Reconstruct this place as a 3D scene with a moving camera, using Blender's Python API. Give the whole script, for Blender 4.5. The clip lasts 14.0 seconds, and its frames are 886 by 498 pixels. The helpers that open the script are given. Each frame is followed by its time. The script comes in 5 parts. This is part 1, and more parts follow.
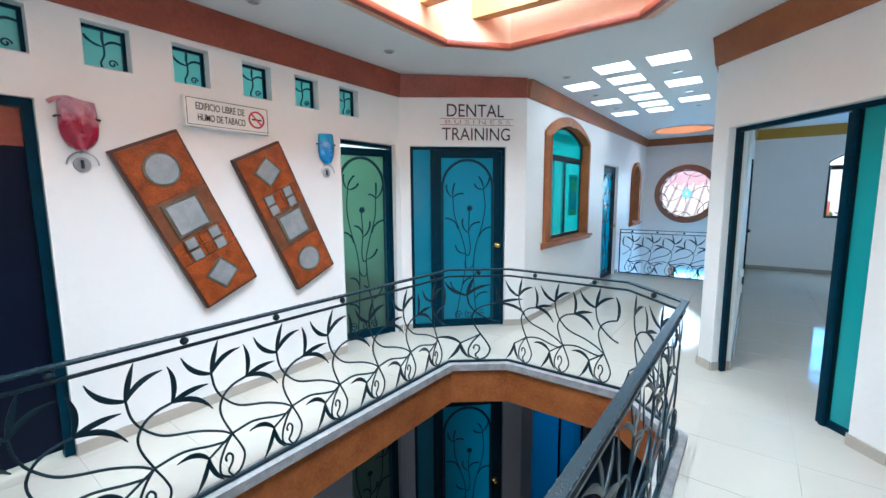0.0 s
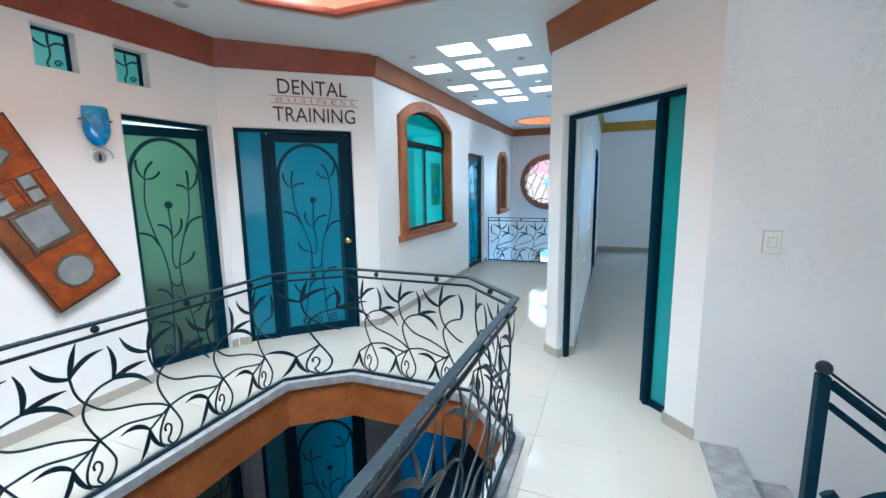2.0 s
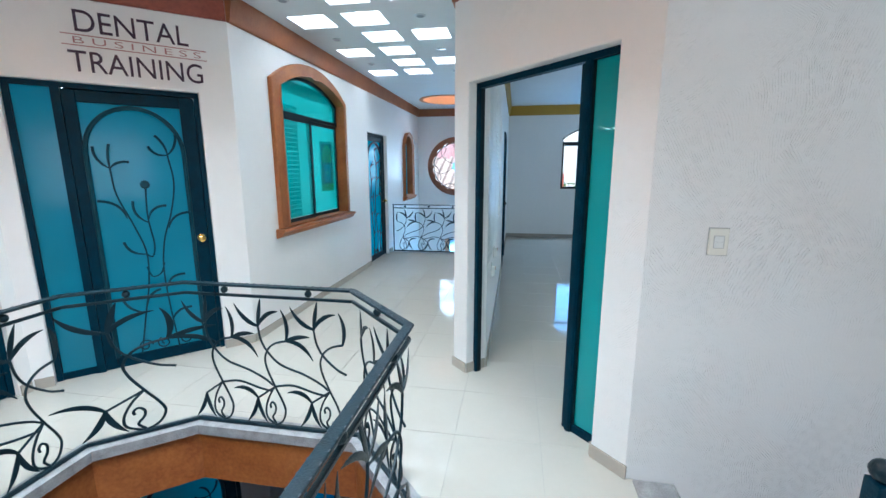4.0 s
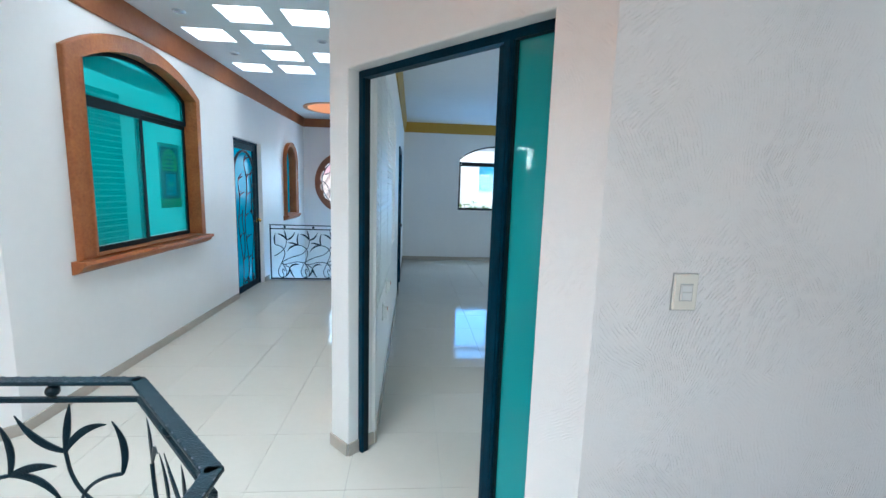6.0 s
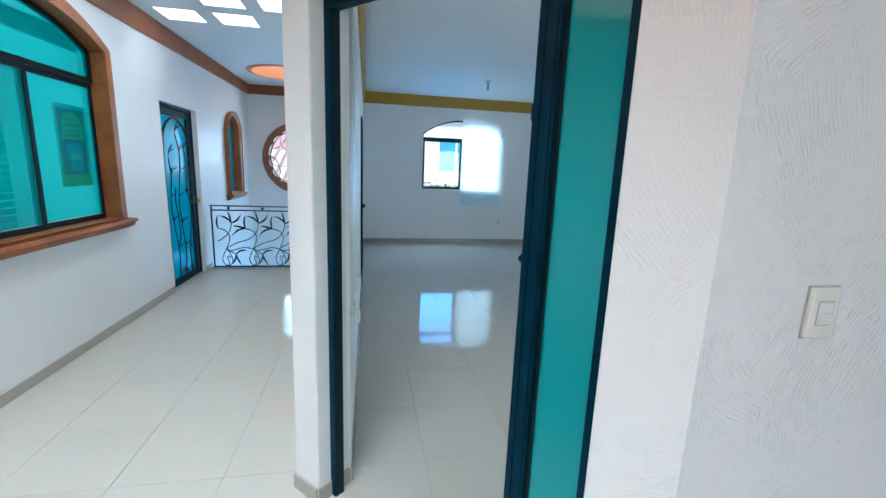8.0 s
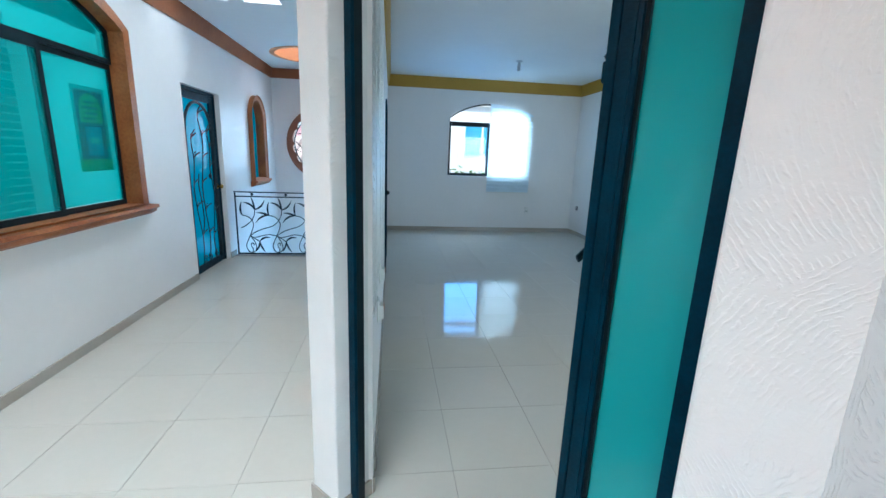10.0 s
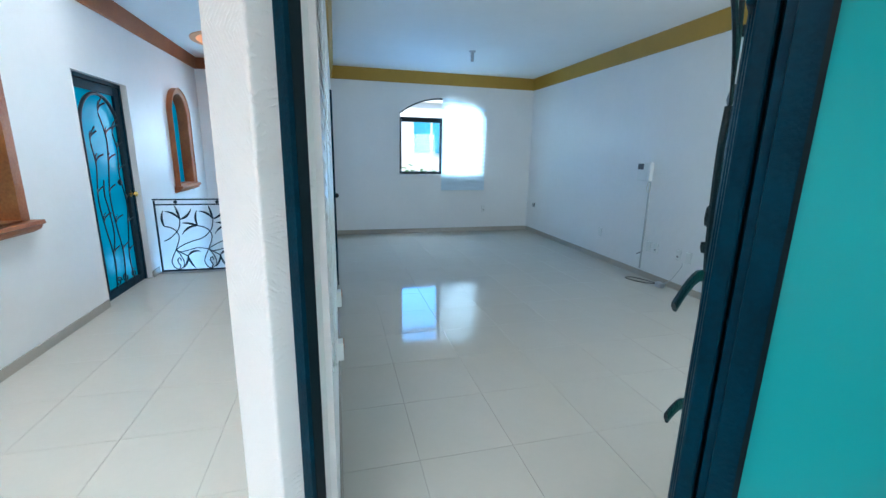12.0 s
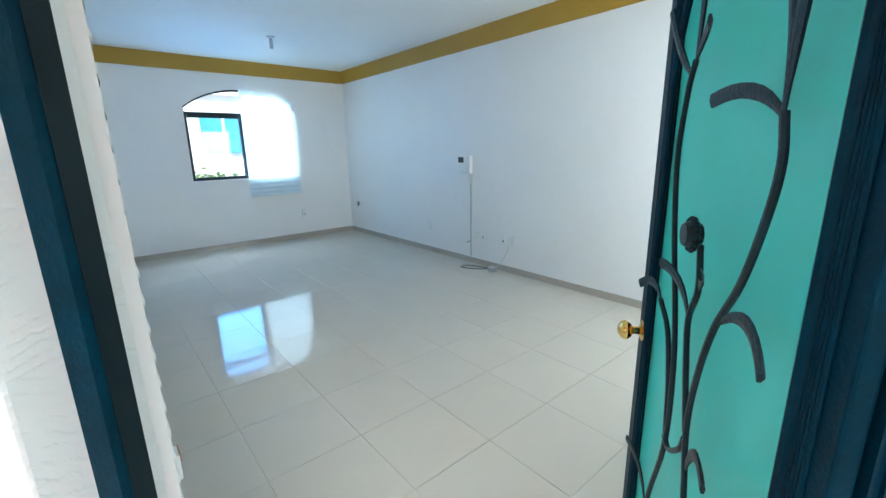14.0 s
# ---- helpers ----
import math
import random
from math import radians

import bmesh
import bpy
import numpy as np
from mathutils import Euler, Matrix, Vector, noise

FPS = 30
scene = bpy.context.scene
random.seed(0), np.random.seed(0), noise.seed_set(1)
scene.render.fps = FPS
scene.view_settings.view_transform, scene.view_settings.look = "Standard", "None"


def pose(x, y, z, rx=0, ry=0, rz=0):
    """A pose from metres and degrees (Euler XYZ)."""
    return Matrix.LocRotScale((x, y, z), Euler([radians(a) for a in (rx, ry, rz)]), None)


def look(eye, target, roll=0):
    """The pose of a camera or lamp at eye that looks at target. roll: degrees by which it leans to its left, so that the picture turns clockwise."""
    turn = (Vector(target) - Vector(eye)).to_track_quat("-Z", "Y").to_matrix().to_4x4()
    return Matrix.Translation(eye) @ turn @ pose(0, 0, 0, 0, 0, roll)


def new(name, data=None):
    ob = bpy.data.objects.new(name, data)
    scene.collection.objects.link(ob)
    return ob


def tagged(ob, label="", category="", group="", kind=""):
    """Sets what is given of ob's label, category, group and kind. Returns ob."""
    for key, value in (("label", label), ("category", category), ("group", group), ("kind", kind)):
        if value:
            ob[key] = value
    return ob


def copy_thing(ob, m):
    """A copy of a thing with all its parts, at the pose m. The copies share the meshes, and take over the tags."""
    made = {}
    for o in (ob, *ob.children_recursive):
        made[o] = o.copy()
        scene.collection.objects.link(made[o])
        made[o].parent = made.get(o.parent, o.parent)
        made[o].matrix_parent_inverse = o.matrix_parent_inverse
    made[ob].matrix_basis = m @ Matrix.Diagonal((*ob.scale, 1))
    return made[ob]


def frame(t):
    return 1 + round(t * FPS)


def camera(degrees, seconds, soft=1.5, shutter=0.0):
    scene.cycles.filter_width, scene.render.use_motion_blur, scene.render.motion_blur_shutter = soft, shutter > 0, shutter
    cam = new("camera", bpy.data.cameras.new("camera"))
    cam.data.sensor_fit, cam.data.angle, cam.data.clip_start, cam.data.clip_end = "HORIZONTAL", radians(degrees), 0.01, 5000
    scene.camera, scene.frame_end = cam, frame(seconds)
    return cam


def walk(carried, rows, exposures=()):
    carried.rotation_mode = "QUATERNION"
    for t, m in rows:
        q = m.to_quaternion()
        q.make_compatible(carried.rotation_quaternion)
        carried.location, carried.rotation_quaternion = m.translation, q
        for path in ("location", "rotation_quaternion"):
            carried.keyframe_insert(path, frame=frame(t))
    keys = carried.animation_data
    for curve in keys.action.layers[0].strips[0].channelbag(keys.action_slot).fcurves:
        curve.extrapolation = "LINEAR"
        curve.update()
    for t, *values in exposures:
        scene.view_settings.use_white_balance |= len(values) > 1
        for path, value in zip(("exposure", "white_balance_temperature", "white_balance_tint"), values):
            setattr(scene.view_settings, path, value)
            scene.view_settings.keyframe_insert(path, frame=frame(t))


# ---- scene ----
cam = camera(93.9, 14.0)
PATH = [
    (0, (2.386, -3.434, 1.561), (1.196, -1.846, 1.313), -0.4),
    (0.5, (2.438, -3.343, 1.551), (1.399, -1.654, 1.292), -0.5),
    (1, (2.449, -3.189, 1.553), (1.574, -1.411, 1.282), -0.5),
    (1.5, (2.474, -3.016, 1.548), (1.705, -1.192, 1.264), -0.7),
    (2, (2.575, -2.838, 1.56), (1.832, -1.006, 1.256), -0.9),
    (2.5, (2.617, -2.693, 1.555), (1.878, -0.867, 1.209), -0.1),
    (3, (2.564, -2.475, 1.546), (1.989, -0.596, 1.177), 0.1),
    (3.2, (2.536, -2.4, 1.557), (2.039, -0.501, 1.172), -0.2),
    (5.3, (2.497, -1.596, 1.525), (2.403, 0.371, 1.177), 1.1),
    (5.5, (2.508, -1.524, 1.528), (2.502, 0.448, 1.193), 1.1),
    (6, (2.509, -1.367, 1.533), (2.661, 0.607, 1.248), 1.8),
    (6.5, (2.509, -1.172, 1.575), (2.742, 0.801, 1.35), 2.4),
    (7, (2.469, -1.002, 1.561), (2.77, 0.959, 1.309), 2.1),
    (7.5, (2.395, -0.892, 1.536), (2.751, 1.05, 1.212), 2.0),
    (8, (2.38, -0.847, 1.516), (2.745, 1.082, 1.135), 2.2),
    (8.5, (2.367, -0.84, 1.518), (2.695, 1.088, 1.1), 2.1),
    (9, (2.384, -0.797, 1.512), (2.632, 1.14, 1.08), 2.2),
    (11.3, (2.341, -0.349, 1.476), (2.666, 1.57, 1.018), 1.5),
    (11.5, (2.335, -0.311, 1.482), (2.702, 1.601, 1.025), 1.4),
    (12, (2.341, -0.157, 1.473), (2.83, 1.731, 1.027), 1.1),
    (12.5, (2.385, 0.011, 1.479), (2.948, 1.882, 1.057), 0.7),
    (13, (2.38, 0.09, 1.501), (3.174, 1.879, 1.088), 0.4),
    (13.5, (2.313, 0.178, 1.509), (3.434, 1.77, 1.053), -0.4),
    (14, (2.281, 0.252, 1.517), (3.529, 1.742, 1.046), -1.1),
]
walk(cam, [(t, look(eye, target, roll)) for t, eye, target, roll in PATH], [(0.0, 0.86, 5500, 2), (5.3, 0.78, 5600, 2), (9.0, 0.78, 5550, 2), (11.3, 0.95, 5600, 2), (12.5, 1.12, 5600, 2), (13.3, 1.3, 5800, 3), (14.0, 1.43, 6050, 4)])


# ---- world, sun, large lights ----
world = bpy.data.worlds.new("sky")
scene.world = world
world.use_nodes = True
wn = world.node_tree
sky = wn.nodes.new("ShaderNodeTexSky")
sky.sky_type = "NISHITA"
sky.sun_disc = False
sky.sun_elevation = radians(62)
sky.sun_rotation = radians(200)
wn.links.new(sky.outputs[0], wn.nodes["Background"].inputs[0])
wn.nodes["Background"].inputs[1].default_value = 0.15
sun = new("sun", bpy.data.lights.new("sun", "SUN"))
sun.data.energy, sun.data.angle, sun.data.color = 4.5, radians(0.5), (1.0, 0.95, 0.88)
SUN_AZ, SUN_EL = radians(200), radians(62)
sun.matrix_world = look((math.sin(SUN_AZ) * math.cos(SUN_EL) * 30, math.cos(SUN_AZ) * math.cos(SUN_EL) * 30, math.sin(SUN_EL) * 30), (0, 0, 0))


def area_lamp(name, m, sx, sy, watts, colour):
    """Daylight that enters by an opening, or light added where none is built."""
    data = bpy.data.lights.new(name, "AREA")
    data.shape, data.size, data.size_y, data.energy, data.color = "RECTANGLE", sx, sy, watts, colour
    ob = new(name, data)
    ob.matrix_world = m
    return ob


skylight_lamp = area_lamp("skylight_daylight", pose(1.11, -1.8, 4.36), 1.6, 3.2, 228, (0.86, 0.94, 1.0))
skylight_lamp.data.spread = radians(140)
area_lamp("room_window_daylight", look((3.88, 7.69, 1.68), (3.88, 0, 1.3)), 0.72, 1.2, 13, (0.12, 0.45, 1.0))
area_lamp("room_shade_daylight", look((4.68, 7.63, 1.7), (4.68, 0, 1.6)), 0.72, 1.3, 19, (0.74, 0.91, 1.0))
area_lamp("room_sky_daylight", look((4.3, 8.55, 3.35), (4.25, 6.2, 0.6)), 1.7, 0.9, 50, (0.86, 0.94, 1.0))
# added fill from the room's unseen south side
area_lamp("stair_window_daylight", look((5.45, 0.06, 1.62), (5.2, 6, 1.2)), 1.0, 1.1, 25, (0.92, 0.97, 0.98))
area_lamp("round_window_daylight", look((1.14, 7.86, 1.67), (1.14, 0, 1.2)), 0.9, 0.9, 17, (0.62, 0.82, 1.0))
# added fill at an assumed window in the unseen south wall
area_lamp("stairwell_window_daylight", look((4.6, -5.5, 1.6), (4.4, 0, 1.3)), 2.4, 1.4, 32, (0.97, 0.97, 1.0))
area_lamp("landing_window_daylight", look((1.36, 8.0, -1.1), (1.36, 5.0, -0.9)), 1.1, 1.9, 85, (0.92, 0.96, 1.0))


# ---- materials ----
def material(name, colour, rough=0.6, metal=0.0, vary=0.06, scale=6.0, bump=0.0, bump_scale=60.0, grain=0.5, spec=0.5, coat=0.0, per_object=0.0, second=None):
    """A surface with colour variation at two scales and a fine relief."""
    m = bpy.data.materials.new(name)
    m.use_nodes = True
    nt = m.node_tree
    b = nt.nodes["Principled BSDF"]
    b.inputs["Roughness"].default_value, b.inputs["Metallic"].default_value = rough, metal
    b.inputs["Specular IOR Level"].default_value = spec
    b.inputs["Coat Weight"].default_value = coat
    tc = nt.nodes.new("ShaderNodeTexCoord")
    n1, n2 = nt.nodes.new("ShaderNodeTexNoise"), nt.nodes.new("ShaderNodeTexNoise")
    n1.inputs["Scale"].default_value, n1.inputs["Detail"].default_value = scale, 4
    n2.inputs["Scale"].default_value, n2.inputs["Detail"].default_value = scale * 9, 3
    add = nt.nodes.new("ShaderNodeMath")
    add.operation = "MULTIPLY_ADD"
    add.inputs[1].default_value = grain
    for n in (n1, n2):
        nt.links.new(tc.outputs["Object"], n.inputs["Vector"])
    nt.links.new(n2.outputs["Fac"], add.inputs[0])
    nt.links.new(n1.outputs["Fac"], add.inputs[2])
    ramp = nt.nodes.new("ShaderNodeMapRange")
    ramp.inputs["From Min"].default_value, ramp.inputs["From Max"].default_value = 0.3 + grain * 0.3, 0.7 + grain * 0.7
    nt.links.new(add.outputs[0], ramp.inputs["Value"])
    mix = nt.nodes.new("ShaderNodeMix")
    mix.data_type = "RGBA"
    lo = second or [c * (1 - vary * 1.5) for c in colour]
    hi = colour if second else [min(1, c * (1 + vary)) for c in colour]
    mix.inputs[6].default_value, mix.inputs[7].default_value = (*lo, 1), (*hi, 1)
    nt.links.new(ramp.outputs[0], mix.inputs[0])
    out = mix.outputs[2]
    if per_object:
        info, hsv, mr = nt.nodes.new("ShaderNodeObjectInfo"), nt.nodes.new("ShaderNodeHueSaturation"), nt.nodes.new("ShaderNodeMapRange")
        mr.inputs["To Min"].default_value, mr.inputs["To Max"].default_value = 1 - per_object, 1 + per_object
        nt.links.new(info.outputs["Random"], mr.inputs["Value"])
        nt.links.new(mr.outputs[0], hsv.inputs["Value"])
        nt.links.new(out, hsv.inputs["Color"])
        out = hsv.outputs[0]
    nt.links.new(out, b.inputs["Base Color"])
    if bump:
        nb, bp = nt.nodes.new("ShaderNodeTexNoise"), nt.nodes.new("ShaderNodeBump")
        nb.inputs["Scale"].default_value, nb.inputs["Detail"].default_value = bump_scale, 5
        bp.inputs["Strength"].default_value, bp.inputs["Distance"].default_value = bump, 0.01
        nt.links.new(tc.outputs["Object"], nb.inputs["Vector"])
        nt.links.new(nb.outputs["Fac"], bp.inputs["Height"])
        nt.links.new(bp.outputs[0], b.inputs["Normal"])
    return m


def textured_plaster(name, colour, strength):
    """White paint over plaster worked with a trowel: fans of short parallel ridges, each sweep at its own slant, over a fine grain."""
    m = material(name, colour, 0.5, vary=0.02, scale=1.5)
    nt = m.node_tree
    b = nt.nodes["Principled BSDF"]
    tc = nt.nodes.new("ShaderNodeTexCoord")

    def noise_node(scale, detail, rough=0.5, vector=None):
        n = nt.nodes.new("ShaderNodeTexNoise")
        n.inputs["Scale"].default_value, n.inputs["Detail"].default_value, n.inputs["Roughness"].default_value = scale, detail, rough
        nt.links.new(vector or tc.outputs["Object"], n.inputs["Vector"])
        return n

    def ranged(socket, lo, hi, a=0.0, c=1.0):
        r = nt.nodes.new("ShaderNodeMapRange")
        for k, v in (("From Min", lo), ("From Max", hi), ("To Min", a), ("To Max", c)):
            r.inputs[k].default_value = v
        nt.links.new(socket, r.inputs["Value"])
        return r.outputs[0]

    def product(p, q):
        k = nt.nodes.new("ShaderNodeMath")
        k.operation = "MULTIPLY"
        nt.links.new(p, k.inputs[0])
        nt.links.new(q, k.inputs[1])
        return k.outputs[0]

    warp = noise_node(1.7, 1)
    add = nt.nodes.new("ShaderNodeVectorMath")
    add.operation = "MULTIPLY_ADD"
    add.inputs[1].default_value = (0.3, 0.3, 0.3)
    nt.links.new(warp.outputs["Color"], add.inputs[0])
    nt.links.new(tc.outputs["Object"], add.inputs[2])
    cells, split, turn = nt.nodes.new("ShaderNodeTexVoronoi"), nt.nodes.new("ShaderNodeSeparateColor"), nt.nodes.new("ShaderNodeVectorRotate")
    cells.inputs["Scale"].default_value = 4.2
    turn.rotation_type = "Y_AXIS"
    nt.links.new(add.outputs[0], cells.inputs["Vector"])
    nt.links.new(cells.outputs["Color"], split.inputs[0])
    nt.links.new(add.outputs[0], turn.inputs["Vector"])
    nt.links.new(ranged(split.outputs[0], 0.0, 1.0, -0.9, 0.9), turn.inputs["Angle"])
    wave = nt.nodes.new("ShaderNodeTexWave")
    wave.bands_direction = "X"
    wave.inputs["Scale"].default_value, wave.inputs["Distortion"].default_value = 30, 3.5
    wave.inputs["Detail"].default_value, wave.inputs["Detail Scale"].default_value = 2, 1.4
    nt.links.new(turn.outputs[0], wave.inputs["Vector"])
    ridges = product(ranged(wave.outputs["Fac"], 0.5, 1.0), ranged(noise_node(26, 4, 0.6).outputs["Fac"], 0.42, 0.66))
    patches = ranged(noise_node(2.1, 2).outputs["Fac"], 0.4, 0.62, 0.12, 1.0)
    relief = product(ridges, patches)
    fine = nt.nodes.new("ShaderNodeMath")
    fine.operation = "MULTIPLY_ADD"
    fine.inputs[1].default_value = 0.3
    nt.links.new(noise_node(70, 4, 0.6).outputs["Fac"], fine.inputs[0])
    nt.links.new(relief, fine.inputs[2])
    bp = nt.nodes.new("ShaderNodeBump")
    bp.inputs["Strength"].default_value, bp.inputs["Distance"].default_value = strength, 0.0062
    nt.links.new(fine.outputs[0], bp.inputs["Height"])
    nt.links.new(bp.outputs[0], b.inputs["Normal"])
    return m


def glowing(name, colour, strength):
    m = bpy.data.materials.new(name)
    m.use_nodes = True
    b = m.node_tree.nodes["Principled BSDF"]
    b.inputs["Base Color"].default_value = (0.8, 0.8, 0.8, 1)
    b.inputs["Emission Color"].default_value, b.inputs["Emission Strength"].default_value = (*colour, 1), strength
    return m


def frosted(name, colour, through_share, rough=0.22):
    """Frosted coloured glass: part of the light passes, part scatters back, with a glossy face."""
    m = bpy.data.materials.new(name)
    m.use_nodes = True
    nt = m.node_tree
    b = nt.nodes["Principled BSDF"]
    b.inputs["Roughness"].default_value = rough
    t, mix = nt.nodes.new("ShaderNodeBsdfTranslucent"), nt.nodes.new("ShaderNodeMixShader")
    tc, n, c = nt.nodes.new("ShaderNodeTexCoord"), nt.nodes.new("ShaderNodeTexNoise"), nt.nodes.new("ShaderNodeMix")
    n.inputs["Scale"].default_value, n.inputs["Detail"].default_value = 1.7, 3
    c.data_type = "RGBA"
    c.inputs[6].default_value, c.inputs[7].default_value = (*[q * 0.85 for q in colour], 1), (*[min(1, q * 1.12) for q in colour], 1)
    nt.links.new(tc.outputs["Object"], n.inputs["Vector"])
    nt.links.new(n.outputs["Fac"], c.inputs[0])
    nt.links.new(c.outputs[2], b.inputs["Base Color"])
    nt.links.new(c.outputs[2], t.inputs["Color"])
    mix.inputs[0].default_value = through_share
    nt.links.new(b.outputs[0], mix.inputs[1])
    nt.links.new(t.outputs[0], mix.inputs[2])
    nt.links.new(mix.outputs[0], nt.nodes["Material Output"].inputs[0])
    return m


def tinted(name, colour, gloss=0.5):
    """Thin clear glazing that colours what is behind it and mirrors a little."""
    m = bpy.data.materials.new(name)
    m.use_nodes = True
    nt = m.node_tree
    t, g = nt.nodes.new("ShaderNodeBsdfTransparent"), nt.nodes.new("ShaderNodeBsdfGlossy")
    mix, fr, k = nt.nodes.new("ShaderNodeMixShader"), nt.nodes.new("ShaderNodeFresnel"), nt.nodes.new("ShaderNodeMath")
    t.inputs[0].default_value = (*colour, 1)
    g.inputs["Roughness"].default_value = 0.02
    fr.inputs[0].default_value = 1.5
    k.operation = "MULTIPLY"
    k.inputs[1].default_value = gloss
    nt.links.new(fr.outputs[0], k.inputs[0])
    nt.links.new(k.outputs[0], mix.inputs[0])
    nt.links.new(t.outputs[0], mix.inputs[1])
    nt.links.new(g.outputs[0], mix.inputs[2])
    nt.links.new(mix.outputs[0], nt.nodes["Material Output"].inputs[0])
    return m


def filmed(name, film, tint, share=0.8):
    """Tinted glazing with a milky film: half scatters back, half lets the room behind show through."""
    m = frosted(name, film, 0.25, 0.04)
    nt = m.node_tree
    t, mix = nt.nodes.new("ShaderNodeBsdfTransparent"), nt.nodes.new("ShaderNodeMixShader")
    t.inputs[0].default_value = (*tint, 1)
    mix.inputs[0].default_value = share
    out = nt.nodes["Material Output"].inputs[0]
    nt.links.new(out.links[0].from_socket, mix.inputs[1])
    nt.links.new(t.outputs[0], mix.inputs[2])
    nt.links.new(mix.outputs[0], out)
    return m


def cast_glass(name, low, high, half):
    """Thick cast glass whose colour runs from low to high over its height, with cloudy streaks."""
    m = bpy.data.materials.new(name)
    m.use_nodes = True
    nt = m.node_tree
    b = nt.nodes["Principled BSDF"]
    b.inputs["Roughness"].default_value, b.inputs["Coat Weight"].default_value = 0.08, 0.6
    b.inputs["Transmission Weight"].default_value, b.inputs["IOR"].default_value = 0.3, 1.45
    tc, sep, n = nt.nodes.new("ShaderNodeTexCoord"), nt.nodes.new("ShaderNodeSeparateXYZ"), nt.nodes.new("ShaderNodeTexNoise")
    k, r, mix = nt.nodes.new("ShaderNodeMath"), nt.nodes.new("ShaderNodeMapRange"), nt.nodes.new("ShaderNodeMix")
    n.inputs["Scale"].default_value, n.inputs["Detail"].default_value = 22, 4
    nt.links.new(tc.outputs["Object"], sep.inputs[0])
    nt.links.new(tc.outputs["Object"], n.inputs["Vector"])
    k.operation = "MULTIPLY_ADD"
    k.inputs[1].default_value = half * 1.6
    nt.links.new(n.outputs["Fac"], k.inputs[0])
    nt.links.new(sep.outputs[2], k.inputs[2])
    r.inputs["From Min"].default_value, r.inputs["From Max"].default_value = half * 0.75, half * 2.1
    nt.links.new(k.outputs[0], r.inputs["Value"])
    mix.data_type = "RGBA"
    mix.inputs[6].default_value, mix.inputs[7].default_value = (*low, 1), (*high, 1)
    nt.links.new(r.outputs[0], mix.inputs[0])
    nt.links.new(mix.outputs[2], b.inputs["Base Color"])
    return m


WHITE = material("white_plaster", (0.80, 0.79, 0.78), 0.5, vary=0.02, scale=1.5, bump=0.22, bump_scale=14)
TROWELLED = textured_plaster("trowelled_white_plaster", (0.80, 0.795, 0.785), 0.7)
BRUSHED = textured_plaster("brushed_white_plaster", (0.79, 0.785, 0.775), 0.5)
CEIL = material("ceiling_paint", (0.68, 0.69, 0.70), 0.7, vary=0.02, scale=1.2, bump=0.1, bump_scale=90)
CEIL_ROOM = material("room_ceiling_paint", (0.76, 0.77, 0.76), 0.7, vary=0.02, scale=1.2, bump=0.1, bump_scale=90)
TERRA = material("terracotta_paint", (0.33, 0.068, 0.032), 0.45, scale=3.5, bump=0.2, second=(0.18, 0.03, 0.015), grain=0.7)
BROWN = material("orange_brown_paint", (0.34, 0.115, 0.035), 0.5, scale=3.5, bump=0.15, second=(0.23, 0.065, 0.02))
RUST = material("rust_orange_paint", (0.42, 0.15, 0.04), 0.45, scale=5, bump=0.25, second=(0.21, 0.052, 0.014), grain=0.8)
MUSTARD = material("mustard_paint", (0.40, 0.235, 0.02), 0.55, vary=0.05, scale=3, bump=0.1)
PEACH = material("peach_paint", (0.66, 0.38, 0.25), 0.6, vary=0.05, scale=2, bump=0.1)
BEAM = material("varnished_pine", (0.55, 0.32, 0.13), 0.45, scale=2.5, bump=0.1, second=(0.42, 0.22, 0.08))
STONE = material("grey_quarry_stone", (0.31, 0.31, 0.315), 0.7, vary=0.25, scale=14, bump=0.5, bump_scale=120)
IRON = material("dark_teal_iron_paint", (0.005, 0.019, 0.028), 0.36, vary=0.35, scale=20, bump=0.25, bump_scale=180, spec=0.3)
TEALFRAME = material("teal_steel_paint", (0.0009, 0.024, 0.045), 0.42, vary=0.3, scale=12, bump=0.15, bump_scale=120, spec=0.1)
TILE = material("cream_porcelain", (0.505, 0.475, 0.415), 0.07, vary=0.02, scale=3, per_object=0.012, spec=0.26)
GROUT = material("grout", (0.44, 0.42, 0.38), 0.9, vary=0.1, scale=30)
SKIRT = material("beige_skirting_tile", (0.42, 0.38, 0.33), 0.25, vary=0.04, scale=4)
# one door glass as two copies: lit for the leaf, shaded for the side light
ROOMGLASS = frosted("turquoise_glass_lit", (0.22, 0.93, 0.83), 0.36)
SIDEGLASS = filmed("turquoise_glass_shaded", (0.07, 0.52, 0.54), (0.16, 0.74, 0.76), 0.32)
VINETEAL = material("teal_vine_paint", (0.003, 0.04, 0.06), 0.45, vary=0.25, scale=12, bump=0.15, bump_scale=120, spec=0.3)
BRIGHTGLASS = frosted("bright_turquoise_glass", (0.03, 0.42, 0.55), 0.6)
WINGLASS = filmed("turquoise_filmed_glass", (0.08, 0.56, 0.56), (0.32, 0.84, 0.84), 0.7)
CLEAR = tinted("clear_glass", (0.95, 0.97, 0.97), 0.8)
STAINED = frosted("pale_blue_glass", (0.5, 0.74, 0.95), 0.75)
SHADE = frosted("white_shade_fabric", (0.70, 0.82, 0.92), 0.3, 0.8)
PLATEWHITE = material("glossy_white_plate", (0.80, 0.785, 0.71), 0.22, vary=0.02, scale=10)
SHADOWGREY = material("shadow_grey_plastic", (0.42, 0.43, 0.42), 0.45, vary=0.03, scale=10)
IVORYWHITE = material("white_plastic", (0.74, 0.75, 0.73), 0.4, vary=0.02, scale=10)
